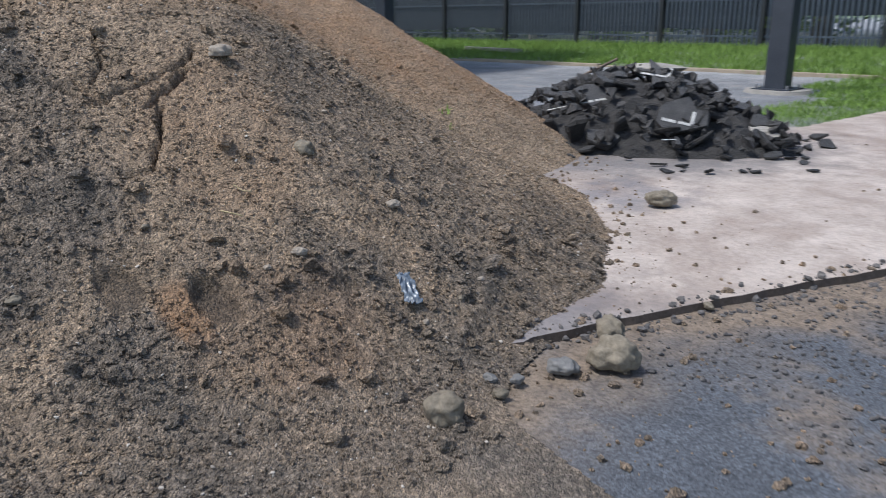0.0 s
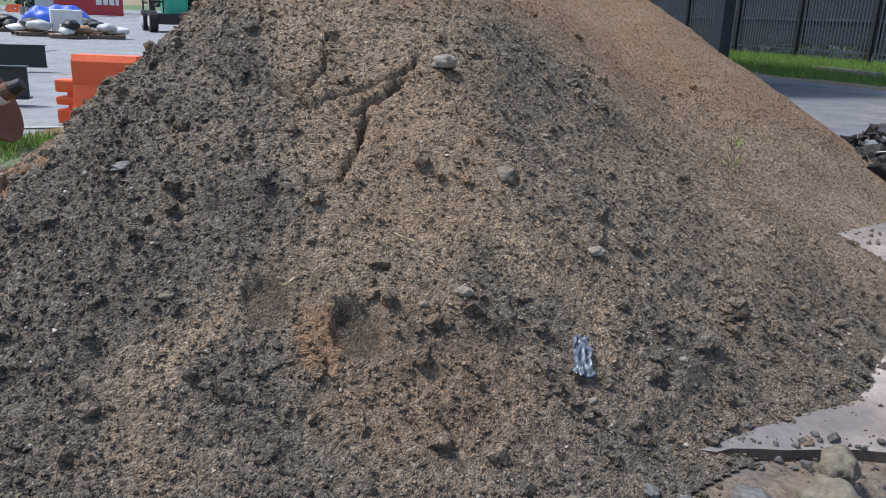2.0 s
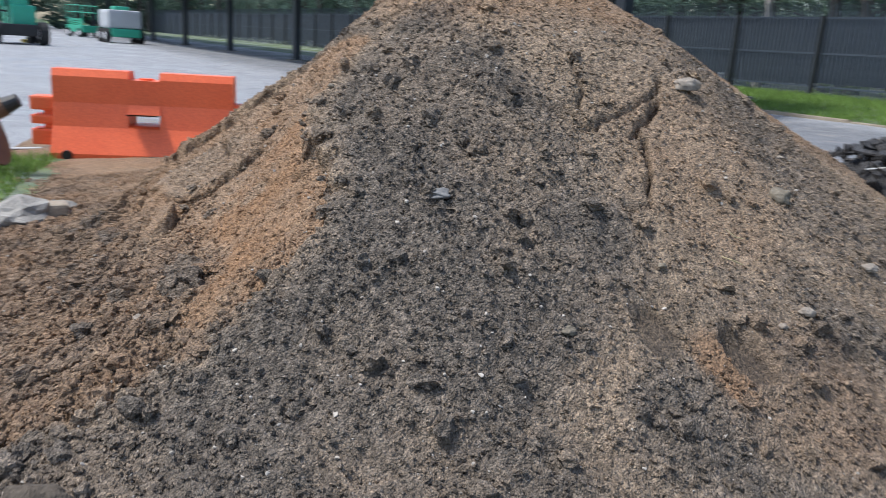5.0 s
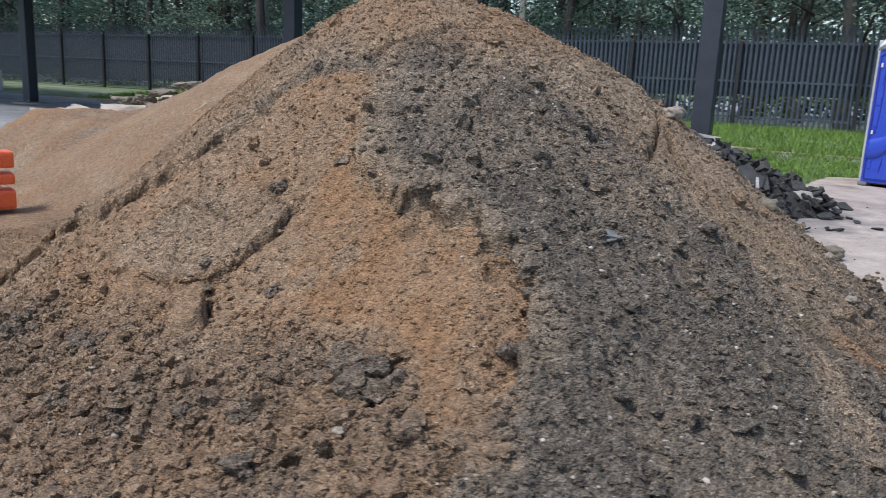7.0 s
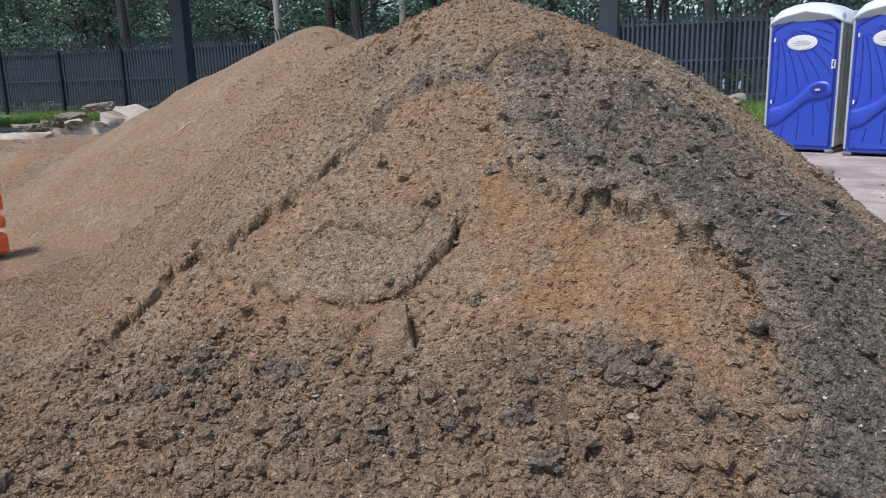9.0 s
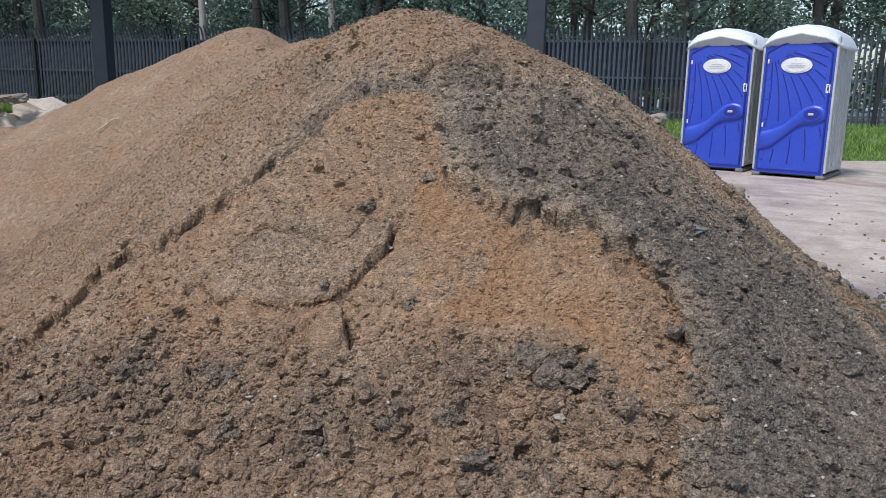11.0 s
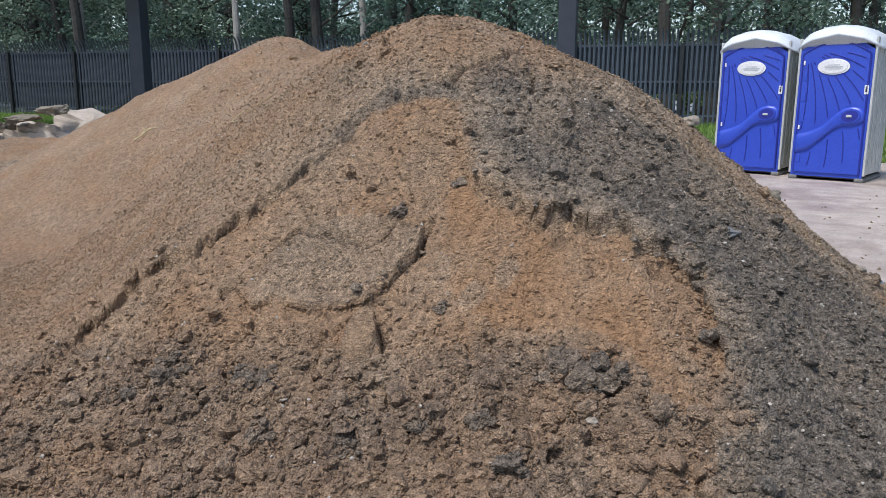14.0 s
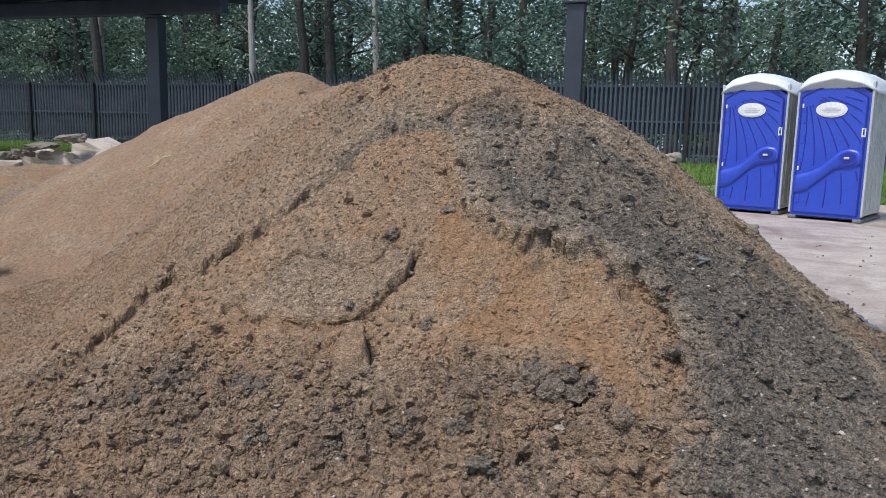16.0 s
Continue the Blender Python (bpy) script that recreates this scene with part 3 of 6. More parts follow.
def sheet(name, xs, ys, height, colours, layer, material, floor=None):
    """A grid over the plan; height(x, y) and colours give its form; parts under floor are left out."""
    X, Y = np.meshgrid(xs, ys)
    Z, *cs = height(X, Y)
    nx, ny = len(xs), len(ys)
    idx = np.arange(nx * ny).reshape(ny, nx)
    quads = np.stack([idx[:-1, :-1], idx[:-1, 1:], idx[1:, 1:], idx[1:, :-1]], -1).reshape(-1, 4)
    if floor is not None:
        quads = quads[(Z.ravel()[quads] > floor).any(1)]
    used, inv = np.unique(quads, return_inverse=True)
    co = np.stack([X.ravel(), Y.ravel(), Z.ravel()], -1)[used]
    quads = inv.reshape(-1, 4)
    me = bpy.data.meshes.new(name)
    fill_mesh(me, co, quads)
    col = np.ones((len(co), 4), np.float32)
    for k, c in enumerate(cs):
        col[:, k] = c.ravel()[used]
    a = me.color_attributes.new(layer, "FLOAT_COLOR", "POINT")
    a.data.foreach_set("color", col.ravel())
    me.materials.append(material)
    return new(name, me)


def fill_mesh(me, co, faces, smooth=True):
    n, k = faces.shape
    me.vertices.add(len(co))
    me.vertices.foreach_set("co", np.asarray(co, np.float32).ravel())
    me.loops.add(n * k)
    me.loops.foreach_set("vertex_index", faces.astype(np.int32).ravel())
    me.polygons.add(n)
    me.polygons.foreach_set("loop_start", np.arange(0, n * k, k, dtype=np.int32))
    me.polygons.foreach_set("loop_total", np.full(n, k, np.int32))
    me.polygons.foreach_set("use_smooth", np.full(n, smooth))
    me.update(calc_edges=True)
    me.validate()


# ---- ground ----
PAD = [(3.70, -1.25), (4.33, 0.46), (6.6, 6.6), (8.6, 11.2), (4.6, 9.7), (2.5, 8.3), (2.25, 5.6), (0.9, 5.3), (-0.6, 4.4), (-0.5, 1.5), (2.0, -1.0)]


def ground_z(x, y):
    rise = 0.33 * step(y, 10.6, 17.0)
    z = rise + 0.012 * fbm(x, y, 1.4, 3, 11) * step(-np.hypot(x, y), -40, -15)
    kerbside = step(x, -2.9, -2.6) * step(-y, 2.4, 3.0) * step(-x, 0.15, 0.35)
    return z + 0.05 * kerbside - 0.012


def ground_cover(x, y):
    z = ground_z(x, y)
    w = 0.35 * fbm(x, y, 0.9, 3, 17)
    strip = step(y + w, 12.4, 12.9) * step(-y, -40, -19)
    patch = step(inside(x + w, y + w, [(0.9, 6.2), (2.35, 5.6), (2.7, 8.4), (8.0, 11.4), (30, 12.5), (30, 13), (0, 13), (0.2, 11.0), (1.2, 9.0)]), -0.15, 0.25)
    left = step(inside(x + w * 0.5, y + w * 0.5, [(-0.35, -3.2), (-0.35, -6.5), (-2.6, -6.5), (-2.75, -2.7), (-1.2, -2.6)]), -0.05, 0.2)
    grass = np.clip(np.maximum(np.maximum(strip, patch), left) * (0.75 + 0.8 * fbm(x, y, 0.6, 3, 19)), 0, 1)
    grass = np.maximum(grass, step(np.hypot(x, y), 150, 170))
    near = np.hypot(x - 1.5, y + 1.0)
    dirt = step(heap_base(x, y) + 0.5 * w, -0.26, -0.06) * step(x, -0.7, -0.2) * step(-x + 0.8 * w, -4.55, -4.1) + step(-np.hypot(x - 6.0, y - 10.5) + w, -2.2, -1.0)
    dirt = np.maximum(dirt, step(inside(x + w, y + w, [(-0.15, -3.3), (-0.15, -4.9), (1.0, -5.0), (2.6, -4.7), (3.2, -4.0), (2.0, -3.6)]), -0.1, 0.25))
    dirt = np.maximum(dirt, step(-np.hypot(x + 3.5, y - 1.2) + w, -4.2, -3.2))
    dirt = np.maximum(dirt, step(-line_dist(x + 0.4 * w, y, [(3.6, -1.5), (3.78, -1.05), (4.45, 0.7), (6.7, 6.8)]), -0.30, -0.08) * step(inside(x, y, PAD), -9, -0.0) + step(-line_dist(x + 0.4 * w, y, [(3.85, -1.3), (4.55, 0.45), (6.8, 6.6)]), -0.26, -0.06))
    mud = 1.0 * step(x, 2.5, 4.0) * step(-y, -6.0, -1.0) + 0.5 * step(y, 4, 6) * step(-y, -12.5, -11)
    return z, grass, np.clip(dirt * (0.75 + fbm(x, y, 0.5, 3, 23)), 0, 1), np.clip(mud, 0, 1)


gx = np.concatenate([[-900, -400, -220, -140], np.arange(-100, -24, 4.0), np.arange(-24, -6, 0.4), np.arange(-6, 8, 0.085), np.arange(8, 26, 0.6), [30, 40, 60, 100, 200, 400, 900]])
gy = np.concatenate([[-900, -400, -200, -100, -60, -40, -30], np.arange(-24, -7, 1.0), np.arange(-7, 8, 0.085), np.arange(8, 20, 0.2), [21, 23, 26, 30, 40, 60, 100, 200, 400, 900]])
ground = sheet("ground", gx, gy, ground_cover, 3, "cover", M_GROUND)
tagged(ground, "wet grey asphalt lot with dirt margins and grass strips", "ground", kind="structure")

# concrete pad with a worn, broken front edge
bm = bmesh.new()
edge = []
for (ax, ay), (bx, by) in zip(PAD, PAD[1:] + PAD[:1]):
    n = max(2, int(math.hypot(bx - ax, by - ay) / 0.08))
    for k in range(n):
        px, py = ax + (bx - ax) * k / n, ay + (by - ay) * k / n
        j = 0.030 * noise.noise((px * 7, py * 7, 0)) + 0.016 * noise.noise((px * 19, py * 19, 2)) + 0.03 * noise.noise((px * 1.3, py * 1.3, 4))
        edge.append((px + j, py + j * 0.6))
top = [bm.verts.new((x, y, 0.024)) for x, y in edge]
low = [bm.verts.new((x + 0.012, y, -0.06)) for x, y in edge]
bm.faces.new(top)
for i in range(len(top)):
    j = (i + 1) % len(top)
    bm.faces.new((top[i], low[i], low[j], top[j]))
bmesh.ops.recalc_face_normals(bm, faces=bm.faces)
# side faces take a darker material than the top
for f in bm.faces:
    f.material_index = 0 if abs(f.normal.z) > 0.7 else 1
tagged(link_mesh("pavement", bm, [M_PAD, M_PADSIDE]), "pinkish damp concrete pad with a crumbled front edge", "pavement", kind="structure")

# ---- the earth heap ----
HX = np.concatenate([np.arange(-4.9, -1.2, 0.034), np.arange(-1.2, 0.2, 0.015), np.arange(0.2, 2.8, 0.0065), np.arange(2.8, 4.9, 0.011)])
HY = np.concatenate([np.arange(-4.7, -3.6, 0.013), np.arange(-3.6, -2.0, 0.0065), np.arange(-2.0, 0.8, 0.013), np.arange(0.8, 4.9, 0.034)])


def ledge(x, y):
    wx, wy = ragged(x, y)
    return inside(wx, wy, SCARP), -inside(wx, wy, CRUST)


def overhang(x, y):
    """How far the crust's edges lean out over the scar, and the hollow reaches in under them."""
    dx, dy, e = np.zeros_like(x), np.zeros_like(x), 0.012
    near = (x > 0.1) & (x < 2.8) & (y > -3.5) & (y < -2.2)
    px, py = x[near], y[near]
    brow = step(-py, 2.32, 2.6) * step(py, -3.45, -3.1)
    reach = np.clip(0.6 + 1.6 * field(px, py, 0.13, 95) + 0.3 * field(px, py, 0.05, 96), 0.0, 1.5)
    for k, amount in ((0, 0.013 + 0.009 * step(px, 1.2, 1.7)), (1, 0.018)):
        s = ledge(px, py)[k]
        gx = (ledge(px + e, py)[k] - ledge(px - e, py)[k]) / (2 * e)
        gy = (ledge(px, py + e)[k] - ledge(px, py - e)[k]) / (2 * e)
        front = step(-gy, -0.2, 0.3)
        push = np.where(s < 0.004, np.exp(-np.minimum(s - 0.004, 0) ** 2 / 0.0009), -0.35 * np.exp(-((s - 0.004) ** 2) / 0.0006)) * amount * reach * brow * front
        dx[near] += gx * push
        dy[near] += gy * push
    return dx, dy


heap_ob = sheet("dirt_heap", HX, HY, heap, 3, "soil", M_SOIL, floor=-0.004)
co = np.empty(len(heap_ob.data.vertices) * 3, np.float32)
heap_ob.data.vertices.foreach_get("co", co)
co = co.reshape(-1, 3).astype(np.float64)
lean_x, lean_y = overhang(co[:, 0].copy(), co[:, 1].copy())
co[:, 0] += lean_x
co[:, 1] += lean_y
heap_ob.data.vertices.foreach_set("co", co.astype(np.float32).ravel())
heap_ob.data.update()
tagged(heap_ob, "large brown and grey soil heap with a sandy slide scar", "dirt heap")


def mound(x, y):
    """The low flat-topped heap behind, cut steep towards the barrier."""
    wx, wy = x + 0.2 * fbm(x, y, 0.8, 3, 51), y + 0.2 * fbm(x, y, 0.8, 3, 52)
    d = inside(wx, wy, [(-2.6, -1.15), (-1.2, -1.2), (-0.9, 1.0), (-3.4, 3.6), (-6.6, 3.8), (-7.4, 0.8), (-4.6, -0.4)])
    z = 0.62 * step(d, -0.25, 0.95) - 0.02
    z = z + step(z, 0.0, 0.2) * (0.05 * fbm(x, y, 0.5, 3, 53) + 0.03 * fbm(x, y, 0.11, 3, 54))
    sand = np.clip(0.55 + 0.8 * fbm(x, y, 0.7, 3, 55), 0, 1)
    return z, np.clip(0.2 + fbm(x, y, 0.5, 3, 56), 0, 0.5), sand, 0 * z


tagged(sheet("dirt_mound", np.arange(-8.4, 0.2, 0.035), np.arange(-2.2, 4.8, 0.035), mound, 3, "soil", M_SOIL, floor=0.0),
       "low flat-topped mound of orange brown soil behind the heap", "dirt heap")

# ---- loose clods and pebbles lying on the heap ----
ICO = bmesh.new()
bmesh.ops.create_icosphere(ICO, subdivisions=1, radius=1)
ICO0 = np.array([v.co[:] for v in ICO.verts]), np.array([[v.index for v in f.verts] for f in ICO.faces])
ICO.free()
ICO = bmesh.new()
bmesh.ops.create_icosphere(ICO, subdivisions=2, radius=1)
ICO1 = np.array([v.co[:] for v in ICO.verts]), np.array([[v.index for v in f.verts] for f in ICO.faces])
ICO.free()
OCT = np.array([(1, 0, 0), (-1, 0, 0), (0, 1, 0), (0, -1, 0), (0, 0, 1), (0, 0, -1)], float), np.array([(0, 2, 4), (2, 1, 4), (1, 3, 4), (3, 0, 4), (2, 0, 5), (1, 2, 5), (3, 1, 5), (0, 3, 5)])
rng = np.random.default_rng(7)


def scatter(name, x, y, z, size, cols, shape, material, squash=0.75, jag=0.36, layer="soil"):
    """Many small lumps in one mesh."""
    base, faces = shape
    n, k = len(x), len(base)
    ax = rng.uniform(0, 6.28, n)
    c, s = np.cos(ax)[:, None], np.sin(ax)[:, None]
    p = base[None] * (1 + rng.uniform(-jag, jag, (n, k)))[..., None]
    p = p * (size[:, None] * rng.uniform(0.7, 1.3, (n, 3)) * [1, 1, squash])[:, None, :]
    p = np.stack([p[..., 0] * c - p[..., 1] * s, p[..., 0] * s + p[..., 1] * c, p[..., 2]], -1)
    tilt = rng.normal(0, 0.5, (n, 1))
    p = np.stack([p[..., 0], p[..., 1] * np.cos(tilt) - p[..., 2] * np.sin(tilt), p[..., 1] * np.sin(tilt) + p[..., 2] * np.cos(tilt)], -1)
    co = (p + np.stack([x, y, z], -1)[:, None, :]).reshape(-1, 3)
    fc = (faces[None] + (np.arange(n) * k)[:, None, None]).reshape(-1, 3)
    me = bpy.data.meshes.new(name)
    fill_mesh(me, co, fc, False)
    if cols is not None:
        col = np.ones((n, k, 4), np.float32)
        for i, cc in enumerate(cols):
            col[:, :, i] = cc[:, None]
        me.color_attributes.new(layer, "FLOAT_COLOR", "POINT").data.foreach_set("color", col.ravel())
    me.materials.append(material)
    return new(name, me)


def on_heap(n, want):
    """Random places on the heap, kept by chance want(x, y, dark, sand)."""
    x, y = rng.uniform(-1.6, 4.25, n), rng.uniform(-4.3, 3.0, n)
    z, dark, sand, pit_shade = heap(x, y)
    keep = (z > 0.0) & (rng.random(n) < want(x, y, dark, sand)) & (pit_shade < 0.1)
    return x[keep], y[keep], z[keep], dark[keep], sand[keep]


def clods(name, n, want, lo, hi, power, shape, label):
    x, y, z, d, s = on_heap(n, want)
    size = lo + (hi - lo) * rng.random(len(x)) ** power
    tint = rng.normal(0, 0.15, len(x))
    ob = scatter(name, x, y, z + size * 0.25, size, (np.clip(d + tint, 0, 1), np.clip(s * 0.95, 0, 1), 0 * d), shape, M_SOIL, 0.8, 0.36)
    tagged(ob, label, "soil clods", kind="stuff")


def calm_part(x, y):
    """The combed flank, the slipped block and the bare sand, which carry little loose soil."""
    return np.maximum.reduce([step(-x, -0.9, 0.0) * step(y, -2.95, -2.75), step(inside(x, y, CRUST), -0.02, 0.02), step(inside(x, y, APRON), -0.02, 0.02),
                              step(inside(x, y, SAND), -0.04, 0.02), blot(x, y, 1.49, -3.19, 0.08, 0.10)])


def fresh_face(x, y):
    return step(blot(x, y, 1.485, -3.19, 0.075, 0.10, 0.3), 0.0, 0.3)


def w_fine(x, y, d, s):
    return (0.60 + 0.25 * d) * (1 - 0.35 * s) * (1 - 0.72 * calm_part(x, y)) * (1 - fresh_face(x, y))


def w_big(x, y, d, s):
    foot = step(-y, 3.05, 3.40) * step(x, 0.0, 0.5) * step(-x, -2.9, -2.6)
    east = step(x, 2.9, 3.5) * 0.035
    return np.clip(0.022 + 0.9 * foot + 0.19 * d * (1 - foot) + east, 0, 1) * (1 - 0.92 * calm_part(x, y)) * (1 - fresh_face(x, y))


def w_foot(x, y, d, s):
    return step(-y, 2.85, 3.2) * step(x, -0.2, 0.4) * step(-x, -3.0, -2.6) * 0.9 * (1 - 0.9 * calm_part(x, y)) * (1 - fresh_face(x, y))


def w_grain(x, y, d, s):
    return step(-x, -2.8, -2.7) * step(-y, 1.5, 1.7) * (0.25 + 0.75 * calm_part(x, y)) * (1 - fresh_face(x, y))


clods("fine_clods", 175000, w_fine, 0.0035, 0.012, 2.0, OCT, "fine crumbs of brown soil scattered over the heap")
clods("sand_grains", 260000, w_grain, 0.002, 0.0075, 2.6, OCT, "coarse grains of sandy soil on the bare slide")
clods("foot_crumbs", 72000, w_foot, 0.005, 0.016, 2.0, ICO0, "rounded crumbs of warm brown soil packed below the scar")
clods("soil_clods", 28000, w_big, 0.007, 0.036, 3.0, ICO1, "clods of brown and dark soil lying on the heap")


def lip(name, pts, dark, lo, hi, label, push=0.012, side=-1, keep=0.8):
    """Chunks of crust that hang over the edge of the scar."""
    px, py, pz, ps = [], [], [], []
    for (ax, ay), (bx, by) in zip(pts, pts[1:]):
        n = max(2, int(math.hypot(bx - ax, by - ay) / 0.020))
        nx, ny = (by - ay), -(bx - ax)
        l = math.hypot(nx, ny)
        for k in range(n):
            u = (k + rng.random()) / n
            if rng.random() > keep * (0.35 + 1.1 * max(0.0, noise.noise((ax * 5 + u * 2.1, ay * 5 + u * 1.3, 3.0)) + 0.35)):
                continue
            q = rng.normal(0, 0.024) + push
            px.append(ax + (bx - ax) * u + nx / l * q)
            py.append(ay + (by - ay) * u + ny / l * q)
            pz.append(hz(px[-1] + side * 0.05 * nx / l, py[-1] + side * 0.05 * ny / l) - rng.uniform(0.0, 0.03) - 0.01)
            ps.append(lo + (hi - lo) * rng.random() ** 2.6)
    px, py, pz, ps = map(np.array, (px, py, pz, ps))
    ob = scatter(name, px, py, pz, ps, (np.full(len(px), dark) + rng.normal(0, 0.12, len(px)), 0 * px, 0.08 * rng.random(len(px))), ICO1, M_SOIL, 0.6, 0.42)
    tagged(ob, label, "soil crust", kind="stuff")


lip("crust_lip", RIM_EAST[1:15], 0.65, 0.007, 0.034, "dark crust chunks hanging over the slide scar's edge")
lip("crust_lip", RIM_WEST[3:], 0.10, 0.005, 0.018, "brown crust chunks along the slide scar's upper edge", 0.004, -1, 0.25)
lip("crust_lip", CRUST[4:10], 0.45, 0.006, 0.024, "grey crust chunks edging the slipped block", -0.005, 1, 0.6)


def clump(px, py, rx, ry, n, hi, label):
    """A cluster of damp dark clods broken out of the topsoil."""
    a, q = rng.uniform(0, 6.28, n), rng.random(n) ** 0.6
    x, y = px + rx * q * np.cos(a), py + ry * q * np.sin(a)
    size = 0.007 + (hi - 0.007) * rng.random(n) ** 2.2
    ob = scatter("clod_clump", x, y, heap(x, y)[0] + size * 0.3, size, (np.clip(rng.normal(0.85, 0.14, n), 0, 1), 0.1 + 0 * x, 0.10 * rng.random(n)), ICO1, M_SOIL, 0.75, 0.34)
    tagged(ob, label, "soil clods", kind="stuff")


for px, py, rx, ry, n, hi in ((2.24, -3.27, 0.15, 0.05, 46, 0.045), (1.15, -3.33, 0.10, 0.05, 40, 0.030), (0.83, -3.35, 0.07, 0.04, 22, 0.030), (0.68, -3.43, 0.06, 0.04, 20, 0.028),
                              (1.27, -3.52, 0.05, 0.035, 24, 0.026), (1.80, -3.47, 0.025, 0.02, 7, 0.024), (1.74, -3.04, 0.03, 0.02, 12, 0.022), (1.97, -3.43, 0.05, 0.03, 18, 0.020), (1.45, -2.70, 0.03, 0.025, 12, 0.026),
                              (1.58, -3.55, 0.06, 0.03, 14, 0.03), (3.62, -1.36, 0.05, 0.04, 18, 0.02), (3.40, -0.52, 0.04, 0.03, 14, 0.022)):
    clump(px, py, rx, ry, n, hi, "clump of dark damp clods broken from the topsoil")
x, y, z, d, s = on_heap(13000, lambda x, y, d, s: 0.5 + 0.4 * d - 0.3 * s)
size = 0.0018 + 0.006 * rng.random(len(x)) ** 5
tagged(scatter("pebbles", x, y, z + size * 0.4, size, None, ICO0, M_PEB), "small pale pebbles and gravel in the soil", "pebbles", kind="stuff")
# crumbs on the pad and round the foot of the heap
n = 20000
x, y = rng.uniform(0.5, 6.2, n), rng.uniform(-3.2, 5.0, n)
keep = (heap_base(x, y) < -0.0) & (rng.random(n) < 0.6 * np.exp(np.clip(heap_base(x, y), -3, 0) * 6.0) + 0.003)
x, y = x[keep], y[keep]
z = np.where(inside(x, y, PAD) > 0, 0.024, ground_z(x, y))
size = 0.003 + 0.016 * rng.random(len(x)) ** 4
tagged(scatter("stray_crumbs", x, y, z + size * 0.3, size, (0.3 + 0.5 * rng.random(len(x)), 0.2 * rng.random(len(x)), 0 * x), ICO1, M_SOIL),
       "stray soil crumbs spilled over the pad and asphalt", "soil clods", kind="stuff")


# ---- single stones, bag and straw on the heap ----
def stone(name, size, at, seed, material, label, turn=0.0, flat=0.3):
    bm = lump(bmesh.new(), size, (0, 0, 0), seed, 0.34, 4, flat)
    ob = link_mesh(name, bm, material, smooth=True)
    ob.matrix_world = Matrix.Translation(at) @ pose(0, 0, 0, 0, 0, turn)
    return tagged(ob, label, "stone")


stone("stone", (0.10, 0.07, 0.065), (2.53, -1.36, hz(2.53, -1.36) + 0.02), 3, M_STONEP, "pale angular stone lodged by the soil crack", 40)
stone("stone", (0.105, 0.08, 0.035), (2.66, -2.57, hz(2.66, -2.57) + 0.004), 4, M_STONED, "flat grey stone pressed into the dark soil", 10)
stone("stone", (0.055, 0.045, 0.035), (3.33, -1.55, hz(3.33, -1.55) + 0.01), 5, M_STONEP, "small pale stone on the brown soil", 70)
stone("stone", (0.09, 0.08, 0.07), (2.95, -1.25, hz(2.95, -1.25) + 0.01), 6, M_STONE, "dull brown stone half buried in soil", 15)
for k, (px, py, sc) in enumerate([(3.61, -1.02, 0.03), (3.56, -0.85, 0.03), (3.2, -1.0, 0.06), (3.2, -2.45, 0.045), (3.66, -1.25, 0.028), (2.3, -3.42, 0.035),
                                  (1.75, -2.55, 0.03), (3.35, -1.7, 0.03), (0.9, -1.7, 0.04), (3.1, -2.0, 0.03), (1.3, -3.4, 0.04), (2.75, -1.0, 0.03)]):
    stone("stone", (sc, sc * 0.8, sc * 0.6), (px, py, hz(px, py) + sc * 0.15), 20 + k, M_STONEP if k % 3 else M_STONE, "small stone on the heap's slope", 33 * k)
stone("rock", (0.125, 0.115, 0.12), (4.04, -1.53, 0.045), 7, M_STONE, "rounded brown rock at the foot of the heap", 0)
stone("rock", (0.17, 0.15, 0.145), (4.19, -0.82, 0.05), 8, M_STONE, "grey green boulder on the dirt edge", 20)
stone("rock", (0.15, 0.10, 0.10), (4.08, -0.68, 0.07), 9, M_STONE, "grey rock resting on the pad's edge", -30)
stone("rock", (0.11, 0.085, 0.065), (4.08, -0.98, 0.02), 10, M_STONED, "flat dark wet stone beside the boulder", 30)
stone("rock", (0.20, 0.15, 0.12), (3.09, 1.36, 0.075), 11, M_STONE, "tan rock alone on the concrete pad", 50)
for k, (px, py) in enumerate([(3.95, -1.22), (4.05, -1.28), (4.02, -1.16), (3.9, -1.75), (4.05, -1.85), (3.05, 0.35), (3.0, 0.55), (4.15, -0.05)]):
    stone("stone", (0.055, 0.04, 0.035), (px, py, 0.035 if inside(np.array([px]), np.array([py]), PAD)[0] > 0 else 0.012), 40 + k, M_STONE if k % 2 else M_STONED, "small dirty stone on the ground", 47 * k)

def clod(px, py, sc, seed):
    """A ragged clump of damp topsoil, pressed into the slope."""
    r = random.Random(seed)
    bm = lump(bmesh.new(), (sc, sc * 0.8, sc * 0.6), (0, 0, 0), seed, 1.1, 4)
    for v in bm.verts:
        v.co *= 1 + 0.30 * noise.noise(v.co * 55 + Vector((seed, 0, 0))) + r.uniform(-0.10, 0.10)
    ob = link_mesh("clod", bm, M_SOIL)
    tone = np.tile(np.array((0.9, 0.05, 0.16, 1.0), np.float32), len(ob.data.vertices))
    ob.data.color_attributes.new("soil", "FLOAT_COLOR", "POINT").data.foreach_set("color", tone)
    ob.location = (px, py, hz(px, py) - sc * 0.02)
    tagged(ob, "dark damp clod of topsoil on the heap", "soil clod")


